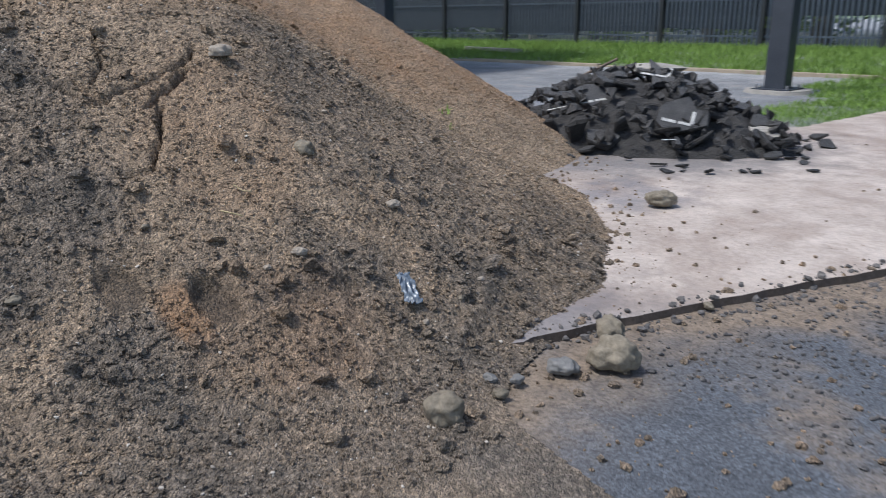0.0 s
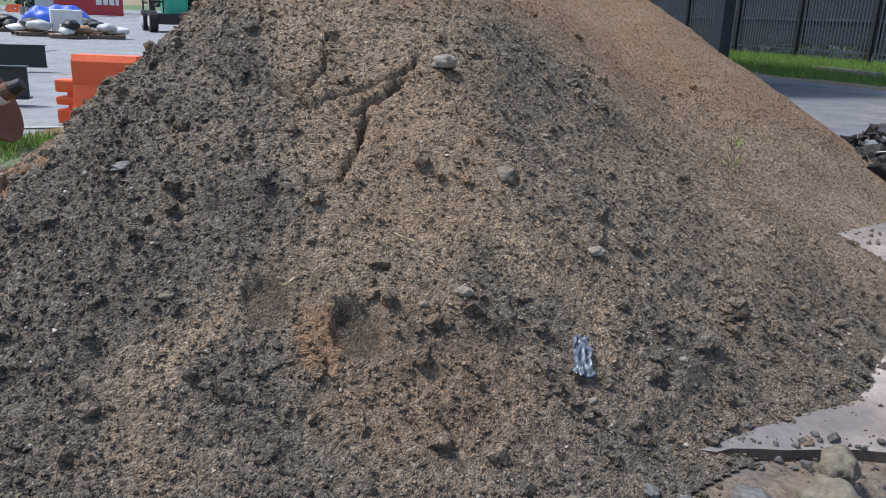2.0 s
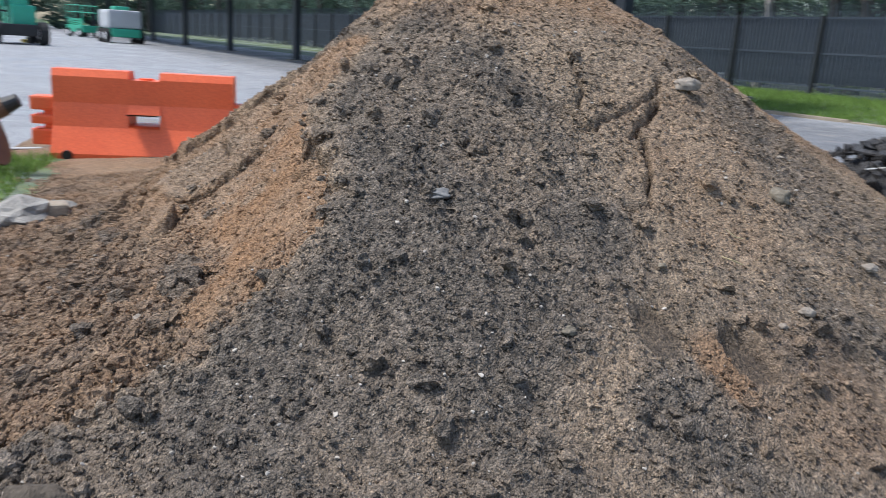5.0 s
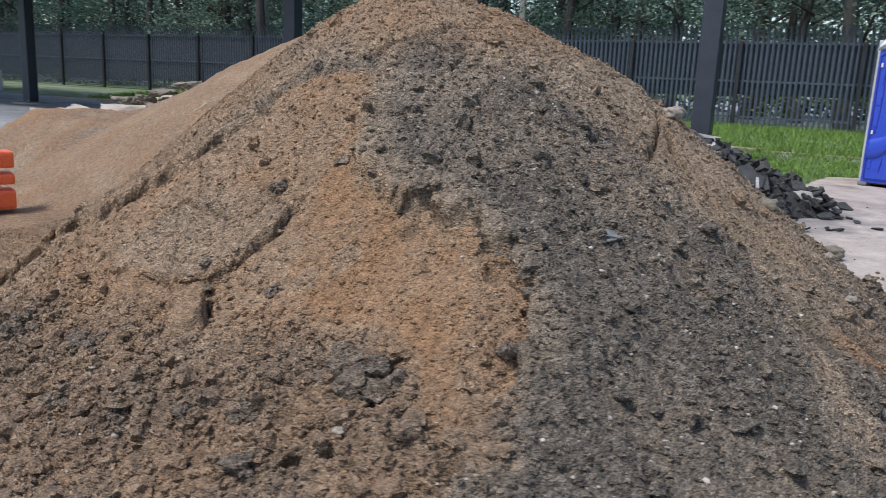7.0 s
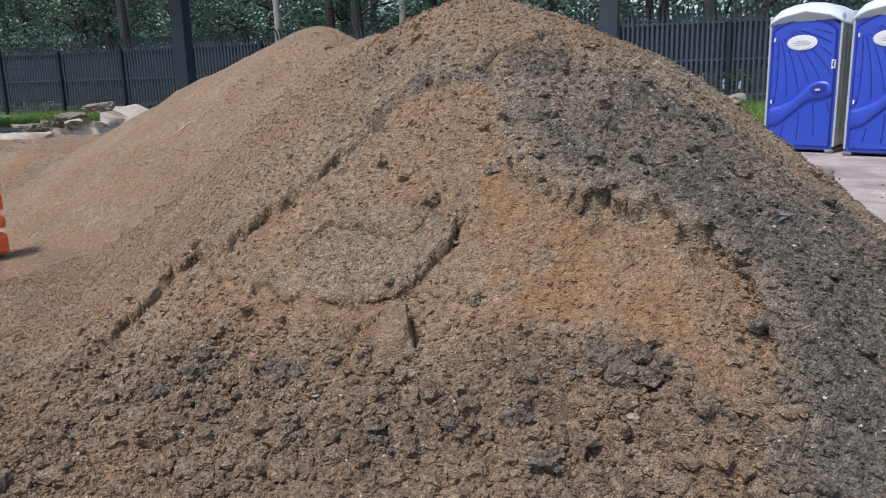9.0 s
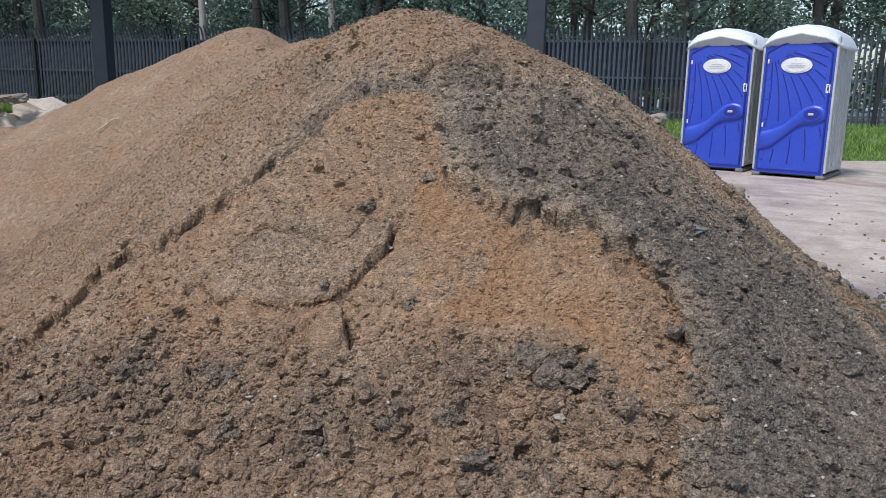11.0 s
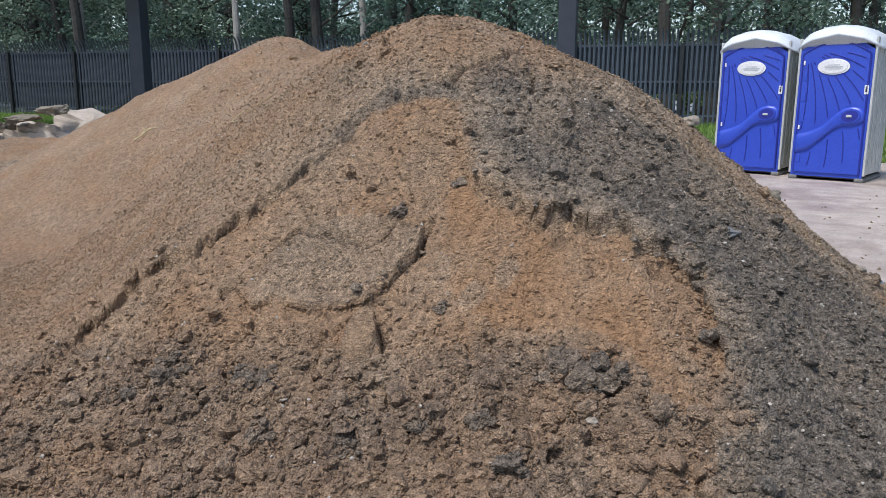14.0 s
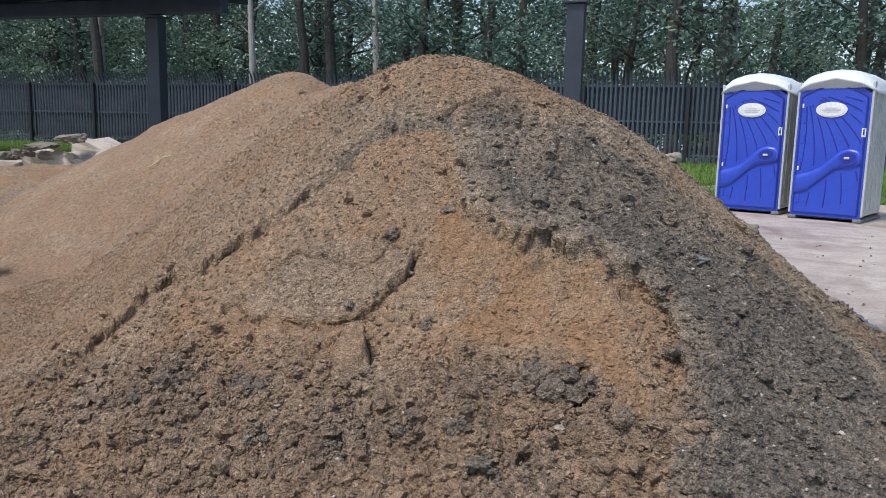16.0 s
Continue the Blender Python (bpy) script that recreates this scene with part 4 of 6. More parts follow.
stone("rock", (0.20, 0.09, 0.11), (2.98, -3.76, hz(2.98, -3.76) + 0.01), 91, M_CLOD, "dark slab half buried at the heap's foot", 60)
for k, (px, py, sc) in enumerate([(2.30, -3.27, 0.10), (1.80, -3.47, 0.05), (2.10, -3.54, 0.09)]):
    clod(px, py, sc, 120 + k)
n = 26000
x, y = rng.uniform(3.6, 6.6, n), rng.uniform(-2.6, 3.0, n)
keep = (inside(x, y, PAD) < -0.03) & (heap_base(x, y) < -0.1)
x, y = x[keep], y[keep]
size = 0.002 + 0.011 * rng.random(len(x)) ** 5
tagged(scatter("gravel", x, y, ground_z(x, y) + size * 0.4, size, None, ICO0, M_GRAVEL), "loose dark grit on the old asphalt", "gravel", kind="stuff")
u = rng.random(900) ** 1.3
x, y = 3.70 + 2.9 * u + rng.normal(0, 0.05, 900), -1.25 + 7.85 * u + rng.normal(0, 0.05, 900)
size = 0.004 + 0.018 * rng.random(900) ** 4
tagged(scatter("edge_rubble", x, y, np.where(inside(x, y, PAD) > 0.02, 0.024, ground_z(x, y)) + size * 0.4, size, None, ICO0, M_GRAVEL), "broken grit along the pad's crumbled edge", "gravel", kind="stuff")
bm = bmesh.new()
r = bmesh.ops.create_grid(bm, x_segments=14, y_segments=22, size=0.5)
for v in r["verts"]:
    v.co.z = 0.10 * noise.noise(v.co * 5) + 0.07 * noise.noise(v.co * 13)
    v.co.x *= 0.060 * (1 + 0.35 * noise.noise((v.co.y * 4, 3, 0)))
    v.co.y *= 0.15
    v.co.z *= 0.18
bag = link_mesh("plastic_bag", bm, M_BAGGY, smooth=True)
sol = bag.modifiers.new("film", "SOLIDIFY")
sol.thickness = 0.002
bag.matrix_world = Matrix.Translation((3.555, -1.235, hz(3.555, -1.235) + 0.028)) @ pose(0, 0, 0, 0, 33, 0) @ pose(0, 0, 0, 0, 0, 72)
tagged(bag, "crumpled blue grey plastic scrap stuck in soil", "plastic scrap")


def straw(pts, r=0.004):
    bm = bmesh.new()
    for a, b in zip(pts, pts[1:]):
        tube(bm, a, b, r, r * 0.8, 5)
    return tagged(link_mesh("straw", bm, M_STRAW), "bent dry grass stalk lying on the heap", "straw")


def draped(pts, lift=0.015):
    return [(a, b, hz(a, b) + lift) for a, b in pts]


straw(draped([(-0.25, -1.05), (-0.18, -1.12), (-0.08, -1.20), (0.03, -1.26), (0.14, -1.31)], 0.02), 0.003)
straw(draped([(-0.25, -1.05), (-0.24, -1.18), (-0.17, -1.30), (-0.08, -1.38)], 0.018), 0.003)
straw(draped([(-1.72, -0.28), (-1.69, -0.22), (-1.66, -0.17), (-1.58, -0.16)], 0.03), 0.007)
straw(draped([(-1.70, -0.20), (-1.72, -0.14), (-1.76, -0.12)], 0.03), 0.006)


def tuft(px, py, n, tall, seed):
    """A few green blades rooted in the slope."""
    r = random.Random(seed)
    bm = bmesh.new()
    for k in range(n):
        a, l = r.uniform(0, 6.28), tall * r.uniform(0.6, 1.2)
        p = Vector((r.uniform(-0.05, 0.05), r.uniform(-0.05, 0.05), -0.01))
        tip = p + Vector((math.cos(a) * l * 0.6, math.sin(a) * l * 0.6, l))
        side = Vector((-math.sin(a), math.cos(a), 0)) * 0.004
        mid = p.lerp(tip, 0.5) + Vector((0, 0, l * 0.12))
        bm.faces.new([bm.verts.new(p - side), bm.verts.new(p + side), bm.verts.new(mid + side), bm.verts.new(mid - side)])
        bm.faces.new([bm.verts.new(mid - side), bm.verts.new(mid + side), bm.verts.new(tip)])
    o = link_mesh("weed", bm, M_GRASS)
    o.location = (px, py, hz(px, py))
    tagged(o, "thin green weed sprouting from the soil slope", "weed", kind="stuff")


tuft(1.11, 1.35, 10, 0.075, 3)
tuft(1.28, 1.18, 6, 0.06, 4)
straw(draped([(3.02, -1.62), (3.05, -1.60), (3.06, -1.57)], 0.02), 0.002)
straw(draped([(3.10, -1.72), (3.13, -1.70), (3.14, -1.66)], 0.02), 0.003)
straw([(-2.3, -1.75, 0.06), (-2.0, -1.72, 0.09), (-1.75, -1.74, 0.08)], 0.008)

# ---- broken asphalt ----
rubble = empty("asphalt_rubble_heap", Matrix.Translation((1.25, 3.85, 0.03)), "heap of broken black asphalt slabs on the pad", "rubble heap")
rr = random.Random(5)


def slab_mesh(n, thick, seed):
    r = random.Random(seed)
    bm = bmesh.new()
    a = sorted(r.uniform(0, 6.28) for _ in range(n))
    out = [(math.cos(t) * r.uniform(0.34, 0.55), math.sin(t) * r.uniform(0.30, 0.5)) for t in a]
    top = [bm.verts.new((x, y, thick / 2)) for x, y in out]
    mid = [bm.verts.new((x * r.uniform(0.98, 1.12), y * r.uniform(0.98, 1.12), r.uniform(-0.2, 0.2) * thick)) for x, y in out]
    low = [bm.verts.new((x * r.uniform(0.8, 1.0), y * r.uniform(0.8, 1.0), -thick / 2)) for x, y in out]
    bm.faces.new(top).material_index = 1
    bm.faces.new(low[::-1])
    for u, w in ((top, mid), (mid, low)):
        for i in range(n):
            j = (i + 1) % n
            bm.faces.new((u[i], w[i], w[j], u[j]))
    bmesh.ops.recalc_face_normals(bm, faces=bm.faces)
    me = bpy.data.meshes.new("slab")
    bm.to_mesh(me)
    bm.free()
    me.materials.append(M_TAR)
    me.materials.append(M_TARTOP)
    return me


slabs = [slab_mesh(6 + k % 5, 0.14 + 0.04 * (k % 3), 100 + k) for k in range(14)]


def rub_h(x, y):
    """The heap's own height over its middle."""
    return max(0.0, 0.66 * (1 - (abs(x - 0.05) / 1.75) ** 1.5 - (abs(y) / 1.35) ** 1.5))


def put_slab(me, x, y, z, s, rx, ry, rz, name="slab"):
    o = new(name, me)
    o.parent = rubble
    o.matrix_basis = Matrix.Translation((x, y, z)) @ pose(0, 0, 0, rx, ry, rz) @ Matrix.Diagonal((s, s, s * 0.8, 1))
    return o


for k in range(290):
    x, y = rr.uniform(-1.9, 1.75), rr.uniform(-1.5, 1.3)
    h = rub_h(x, y)
    if h <= 0 and rr.random() < 0.75:
        continue
    layer = rr.uniform(0.35, 1.0) if k % 2 else 1.0
    s = rr.uniform(0.11, 0.38) if h > 0.12 else rr.uniform(0.07, 0.22)
    tilt = 32 if h > 0.12 else 12
    put_slab(rr.choice(slabs), x, y, max(h * layer, s * 0.07 + 0.012), s, rr.gauss(-14 * y, tilt * 0.6), rr.gauss(12 * x, tilt * 0.6), rr.uniform(0, 360))
for k in range(46):
    t = rr.uniform(0, 6.28)
    r = rr.uniform(1.0, 1.45)
    s = rr.uniform(0.05, 0.14)
    put_slab(rr.choice(slabs), 1.55 * r * math.cos(t), 1.15 * r * math.sin(t) - 0.1, s * 0.06, s, rr.gauss(0, 8), rr.gauss(0, 8), rr.uniform(0, 360), "fragment")


def marked_slab(x, y, z, s, turn, line):
    o = put_slab(slabs[line % 14], x, y, z, s, *turn)
    bm = bmesh.new()
    zt = slabs[line % 14].vertices[0].co.z + 0.006
    box(bm, (0.25, 0.056, 0.006), (-0.15, -0.14, zt))
    box(bm, (0.22, 0.050, 0.006), (0.12, -0.135, zt))
    if line % 2:
        box(bm, (0.065, 0.26, 0.006), (0.24, 0.02, zt + 0.001))
    part("paint_line", bm, M_PAINT, o, "broken white paint stripe")


marked_slab(0.88, -0.62, 0.31, 0.50, (48, 12, 30), 3)
marked_slab(0.30, -0.05, 0.62, 0.50, (30, 8, 20), 5)
marked_slab(-0.05, -0.62, 0.40, 0.55, (26, -6, 60), 4)
marked_slab(0.95, -0.95, 0.16, 0.35, (15, 5, 80), 6)
marked_slab(-0.35, -0.70, 0.30, 0.40, (20, -14, 10), 8)
core = bmesh.new()
rows = []
for j in range(41):
    row = []
    for i in range(53):
        x, y = -2.0 + 4.0 * i / 52, -1.5 + 3.0 * j / 40
        h = rub_h(x, y) * 0.92 - 0.05
        row.append(core.verts.new((x, y, h + (0.09 * noise.noise((x * 5, y * 5, 1)) + 0.05 * noise.noise((x * 14, y * 14, 2))) * (1 if h > 0 else 0))))
    rows.append(row)
for p, q in zip(rows, rows[1:]):
    for i in range(52):
        if max(p[i].co.z, p[i + 1].co.z, q[i].co.z, q[i + 1].co.z) > -0.04:
            core.faces.new((p[i], p[i + 1], q[i + 1], q[i]))
part("crumbled_core", core, M_TAR, rubble, "crushed black asphalt under the slabs")
bits = bmesh.new()
for k in range(420):
    x, y = rr.uniform(-1.8, 1.7), rr.uniform(-1.4, 1.2)
    if rub_h(x, y) < 0.05:
        continue
    q = rr.uniform(0.02, 0.06)
    for v in bmesh.ops.create_icosphere(bits, subdivisions=1, radius=q, matrix=Matrix.Translation((x, y, rub_h(x, y) + rr.uniform(0.0, 0.07))))["verts"]:
        v.co += Vector((rr.uniform(-1, 1), rr.uniform(-1, 1), rr.uniform(-1, 1))) * q * 0.75
tagged(part("asphalt_crumb", bits, M_TAR, rubble), kind="stuff")
bm = lump(bmesh.new(), (0.62, 0.30, 0.11), (0.10, 0.25, 0.66), 31, 0.3, 3)
part("concrete_slab", bm, M_CONC, rubble, "grey broken concrete slab on top")
bm = lump(bmesh.new(), (0.5, 0.34, 0.11), (1.35, 0.0, 0.15), 32, 0.3, 3)
part("concrete_slab", bm, M_CONC, rubble, "grey broken concrete slab at the side")
bm = tube(bmesh.new(), (-1.0, 0.1, 0.42), (-0.35, 0.25, 0.74), 0.016, 0.014, 8)
part("stick", bm, M_WOOD, rubble, "thin brown stick")


# ---- portable toilets ----
def arch(w, z0, z1, rise, n=14):
    """An outline with a bowed top: half width w."""
    pts = [(-w, z0), (w, z0)]
    for k in range(n + 1):
        u = 1 - 2 * k / n
        pts.append((w * u, z1 + rise * (1 - u * u)))
    return pts


def portable_toilet(m, label):
    t = empty("portable_toilet", m, label, "portable toilet", "blue portable toilets")
    W, D = 0.50, 1.10
    for sx in (-1, 1):
        wall = part("side_wall", box(bmesh.new(), (0.05, D - 0.1, 1.92), (sx * (W - 0.03), D / 2 + 0.02, 1.06), bev=0.012), M_CABIN, t, "grey white ribbed plastic wall")
        for k in range(4):
            part("rib", box(bmesh.new(), (0.02, 0.14, 1.75), (sx * (W - 0.002), 0.22 + 0.24 * k, 1.05), bev=0.008), M_CABIN, wall)
        part("corner_post", box(bmesh.new(), (0.035, 0.10, 1.98), (sx * (W - 0.014), 0.050, 1.08), bev=0.018), M_CABIN, t)
    part("back_wall", box(bmesh.new(), (2 * W - 0.08, 0.05, 1.92), (0, D - 0.02, 1.06), bev=0.012), M_CABIN, t)
    fr = part("door_frame", prism(bmesh.new(), arch(W - 0.030, 0.055, 1.90, 0.17), 0.0, 0.06), M_BLUE, t, "blue plastic door frame with an arched top")
    door = part("door", prism(bmesh.new(), arch(W - 0.075, 0.115, 1.84, 0.16), -0.022, 0.01), M_BLUE, t, "blue moulded plastic door, closed")
    # groove lines stand proud; their shade is painted in the darker blue
    gr = bmesh.new()
    o = arch(W - 0.070, 0.11, 1.845, 0.16)
    for a, b in zip(o[1:], o[2:] + o[:1]):
        tube(gr, (a[0], -0.0225, a[1]), (b[0], -0.0225, b[1]), 0.011, None, 6)
    def swoosh(x):
        u = (x + 0.44) / 0.88
        return [float(np.interp(u, (0, 0.2, 0.39, 0.57, 0.68, 0.8, 0.92, 0.985), row)) for row in ((0.67, 0.72, 0.81, 0.98, 1.06, 1.09, 1.075, 1.01), (0.38, 0.44, 0.60, 0.755, 0.80, 0.815, 0.83, 0.88))]
    for k in range(9):
        prev = None
        for q in range(1, 34):
            l = 0.05 * q
            ang = radians(7 + 10.5 * k - 0.35 * q * (1 + 0.25 * k))
            b = (-0.37 + l * math.sin(ang) + 0.02 * k, 1.80 - l * math.cos(ang) + 0.012 * k)
            hi, lo = swoosh(b[0])
            free = abs(b[0]) < 0.40 and 0.20 < b[1] < 1.86 and not (lo - 0.02 < b[1] < hi + 0.02) and math.hypot((b[0] + 0.02) / 0.23, (b[1] - 1.66) / 0.135) > 1
            if free and prev and q > 2:
                tube(gr, (prev[0], -0.0225, prev[1]), (b[0], -0.0225, b[1]), 0.008, None, 6)
            prev = b if free else None
    part("moulded_groove", gr, M_BLUEDK, door, "fan-shaped grooves drawn as lines of painted shade in darker blue")
    # the raised swoosh with its hand recess
    bm = bmesh.new()
    ring = []
    for k in range(27):
        x = -0.43 + 0.86 * k / 26
        hi, lo = swoosh(x)
        ring.append((x, (hi + lo) / 2, (hi - lo) / 2))
    secs = [[bm.verts.new((x, -0.021 - 0.036 * math.sin(math.pi * j / 6) ** 0.6, z + h * math.cos(math.pi * j / 6))) for j in range(7)] for x, z, h in ring]
    for a, b in zip(secs, secs[1:]):
        for j in range(6):
            bm.faces.new((a[j], a[j + 1], b[j + 1], b[j]))
    bm.faces.new(secs[0])
    bm.faces.new(secs[-1][::-1])
    bmesh.ops.recalc_face_normals(bm, faces=bm.faces)
    part("handle_moulding", bm, M_BLUE, door, "raised wave-shaped moulding", True)
    # flat disc in darker blue paints the recess's shade inside the rim
    bm = bmesh.new()
    for y0, r0, mi in ((-0.058, 0.125, 0), (-0.061, 0.100, 1)):
        got = bmesh.ops.create_cone(bm, cap_ends=True, segments=28, radius1=r0, radius2=r0 * 0.96, depth=0.012,
                                    matrix=Matrix.Translation((0.255, y0, 0.955)) @ pose(0, 0, 0, 0, -14, 0) @ Matrix.Diagonal((1.12, 1, 0.82, 1)) @ pose(0, 0, 0, 90, 0, 0))
        for f in {f for v in got["verts"] for f in v.link_faces}:
            f.material_index = mi
    part("handle_recess", bm, [M_BLUE, M_BLUEDK], door, "hand recess drawn as a disc of painted shade in a raised rim")
    part("handle", box(bmesh.new(), (0.075, 0.02, 0.035), (0.245, -0.074, 0.955), bev=0.01), M_PUMP, door, "small grey pull handle")
    bm = bmesh.new()
    for rad, y0, sq in ((0.215, -0.026, 1), (0.18, -0.034, 1)):
        bmesh.ops.create_cone(bm, cap_ends=True, segments=36, radius1=rad, radius2=rad * 0.97, depth=0.02,
                              matrix=Matrix.Translation((-0.02, y0, 1.66)) @ Matrix.Diagonal((1, 1, 0.55, 1)) @ pose(0, 0, 0, 90, 0, 0))
    for f in bm.faces:
        f.material_index = 1 if f.calc_center_median().y < -0.032 else 0
    part("oval_plaque", bm, [M_BLUEDK, M_WHITE], door, "white oval plaque in a blue rim")
    bm = bmesh.new()
    for k, w in enumerate((0.16, 0.24, 0.20)):
        box(bm, (w, 0.004, 0.014 if k == 1 else 0.008), (-0.02, -0.0465, 1.685 - 0.028 * k))
    part("plaque_print", bm, plaque_ink, door, "faint printed bars")
    bm = box(bmesh.new(), (0.055, 0.02, 0.13), (W - 0.080, -0.022, 1.33), bev=0.008)
    part("latch_plate", bm, M_WHITE, t, "white latch plate")
    bm = tube(bmesh.new(), (W - 0.080, -0.036, 1.365), (W - 0.080, -0.030, 1.37), 0.012, None, 8)
    box(bm, (0.020, 0.008, 0.05), (W - 0.080, -0.034, 1.325))
    part("latch", bm, M_BLACKP, t, "small black latch")
    for k, zz in enumerate((0.32, 0.62, 0.92, 1.22, 1.52)):
        part("hinge", box(bmesh.new(), (0.05, 0.03, 0.13), (-W + 0.12, -0.016, zz), bev=0.008), M_BLUE, t)
    for zz in (0.78, 1.72):
        part("hinge_label", box(bmesh.new(), (0.022, 0.006, 0.06), (-W + 0.095, -0.033, zz)), M_WHITE, t, "small white tab")
    # domed roof in stepped rings
    bm = bmesh.new()
    prof = [(1.06, 0.0), (1.07, 0.035), (1.04, 0.06), (0.98, 0.13), (0.86, 0.20), (0.60, 0.235), (0.0, 0.245)]
    n = 40
    rings = []
    for sc, zz in prof[:-1]:
        ring = []
        for k in range(n):
            a = 2 * math.pi * k / n
            c, s = math.cos(a), math.sin(a)
            e = 2 / 7
            x = (W + 0.02) * sc * math.copysign(abs(c) ** e, c)
            y = D / 2 + (D / 2 + 0.02) * sc * math.copysign(abs(s) ** e, s)
            bow = 0.17 * (1 - (x / W) ** 2) * (1 if sc > 0.9 else 0.85)
            ring.append(bm.verts.new((x, y, 1.93 + zz * 0.80 + bow)))
        rings.append(ring)
    for a, b in zip(rings, rings[1:]):
        for k in range(n):
            bm.faces.new((a[k], a[(k + 1) % n], b[(k + 1) % n], b[k]))
    bm.faces.new(rings[-1])
    bm.faces.new(rings[0][::-1])
    bmesh.ops.recalc_face_normals(bm, faces=bm.faces)
    part("roof", bm, M_ROOF, t, "white domed plastic roof", True)
    bm = bmesh.new()
    for sx in (-1, 1):
        box(bm, (0.12, D + 0.05, 0.06), (sx * (W - 0.06), D / 2, 0.03), bev=0.022)
    part("skid", bm, M_PUMPD, t, "grey plastic skid foot")
    part("floor_pan", box(bmesh.new(), (2 * W - 0.06, D, 0.04), (0, D / 2 + 0.02, 0.055), bev=0.01), M_BLACKP, t, "dark floor pan")
    return t


plaque_ink = plain("faded_grey_print", (0.42, 0.44, 0.47), (0.55, 0.56, 0.58), 20, 0.6)
portable_toilet(pose(3.43, 7.28, 0.024, 0, 0, -20) @ Matrix.Diagonal((1, 1, 0.955, 1)), "blue portable toilet with white domed roof, door closed")
portable_toilet(pose(4.45, 6.62, 0.024, 0, 0, -23) @ Matrix.Diagonal((1, 1, 0.955, 1)), "blue portable toilet standing beside its twin, door closed")


# ---- perimeter fence ----
FY, FZ, PANEL = 17.8, 0.33, 2.98
fence = empty("perimeter_fence", Matrix.Translation((-0.69, FY, FZ)), "tall black steel picket fence with dark screening mesh", "fence")
FIRST, LAST = -34, 10


def picket_bm(bm, x):
    """A pressed picket whose tip leans outward."""
    rows = [(0.05, 0.0), (2.22, 0.0), (2.42, -0.02), (2.61, -0.10), (2.70, -0.17)]
    prev = None
    for zz, yy in rows:
        w = 0.034 if zz < 2.65 else 0.012
        ring = [bm.verts.new((x - w, yy, zz)), bm.verts.new((x, yy - 0.022, zz)), bm.verts.new((x + w, yy, zz)), bm.verts.new((x, yy - 0.012, zz))]
        if prev:
            for i in range(4):
                bm.faces.new((prev[i], prev[(i + 1) % 4], ring[(i + 1) % 4], ring[i]))
        prev = ring
    return bm


bm = picket_bm(bmesh.new(), 0)
picket_me = bpy.data.meshes.new("picket")
bm.to_mesh(picket_me)
bm.free()
picket_me.materials.append(M_FENCE)
post_me = bpy.data.meshes.new("fence_post")
bm = box(bmesh.new(), (0.11, 0.10, 2.66), (0, -0.06, 0.98), bev=0.01)
bm.to_mesh(post_me)
bm.free()
post_me.materials.append(M_FENCEP)
far_bm = bmesh.new()
for k in range(FIRST, LAST + 1):
    x0 = k * PANEL
    o = new("fence_post", post_me)
    o.parent, o.location = fence, (x0, 0, 0)
    if -9 <= k <= 4:
        for j in range(1, 22):
            o = new("picket", picket_me)
            o.parent, o.location = fence, (x0 + PANEL * j / 22, 0, 0)
    else:
        for j in range(1, 22):
            picket_bm(far_bm, x0 + PANEL * j / 22)
tagged(part("picket_run", far_bm, M_FENCE, fence), kind="stuff")
for zz in (0.30, 1.25, 2.26):
    part("rail", box(bmesh.new(), ((LAST - FIRST) * PANEL, 0.045, 0.05), ((LAST + FIRST) * PANEL / 2, 0.03, zz), bev=0.006), M_FENCE, fence)
for k in range(FIRST, LAST):
    lo = 0.40 + 0.10 * math.sin(k * 2.1) + (0.5 if k in (0, -1, 1) else 0)
    if k in (2, 3):
        continue
    bm = bmesh.new()
    r = bmesh.ops.create_grid(bm, x_segments=16, y_segments=4, size=0.5)
    for v in r["verts"]:
        u, w = v.co.x + 0.5, v.co.y + 0.5
        v.co = Vector((k * PANEL + PANEL * u, 0.075 + 0.015 * noise.noise((u * 5 + k, w * 3, 0)), lo + (2.28 - lo) * w + 0.04 * noise.noise((u * 6, k, 2)) * (1 - w)))
    screen = part("screening", bm, M_SCREEN, fence, "black windscreen mesh tied behind the pickets")
    screen.modifiers.new("cloth", "SOLIDIFY").thickness = 0.006



# ---- carport frame ----
def steel_post(x, y, top, label):
    p = empty("canopy_post", Matrix.Translation((x, y, ground_z(np.array(x), np.array(y)))), label, "steel post", "canopy posts")
    part("column", box(bmesh.new(), (0.34, 0.30, top), (0, 0, top / 2 + 0.05), bev=0.02), M_POST, p, "dark blue painted steel column")
    part("base_plate", box(bmesh.new(), (0.62, 0.58, 0.03), (0, 0, 0.055), bev=0.006), M_POST, p)
    bm = bmesh.new()
    bmesh.ops.create_cone(bm, cap_ends=True, segments=24, radius1=0.55, radius2=0.50, depth=0.10, matrix=Matrix.Translation((0, 0, 0.0)))
    part("footing", bm, M_CONC, p, "round concrete footing")
    for sx in (-1, 1):
        for sy in (-1, 1):
            part("bolt", tube(bmesh.new(), (sx * 0.25, sy * 0.23, 0.07), (sx * 0.25, sy * 0.23, 0.13), 0.02, None, 6), M_GALV, p)
    part("cap_plate", box(bmesh.new(), (0.46, 0.42, 0.04), (0, 0, top + 0.07), bev=0.006), M_POST, p)
    return p


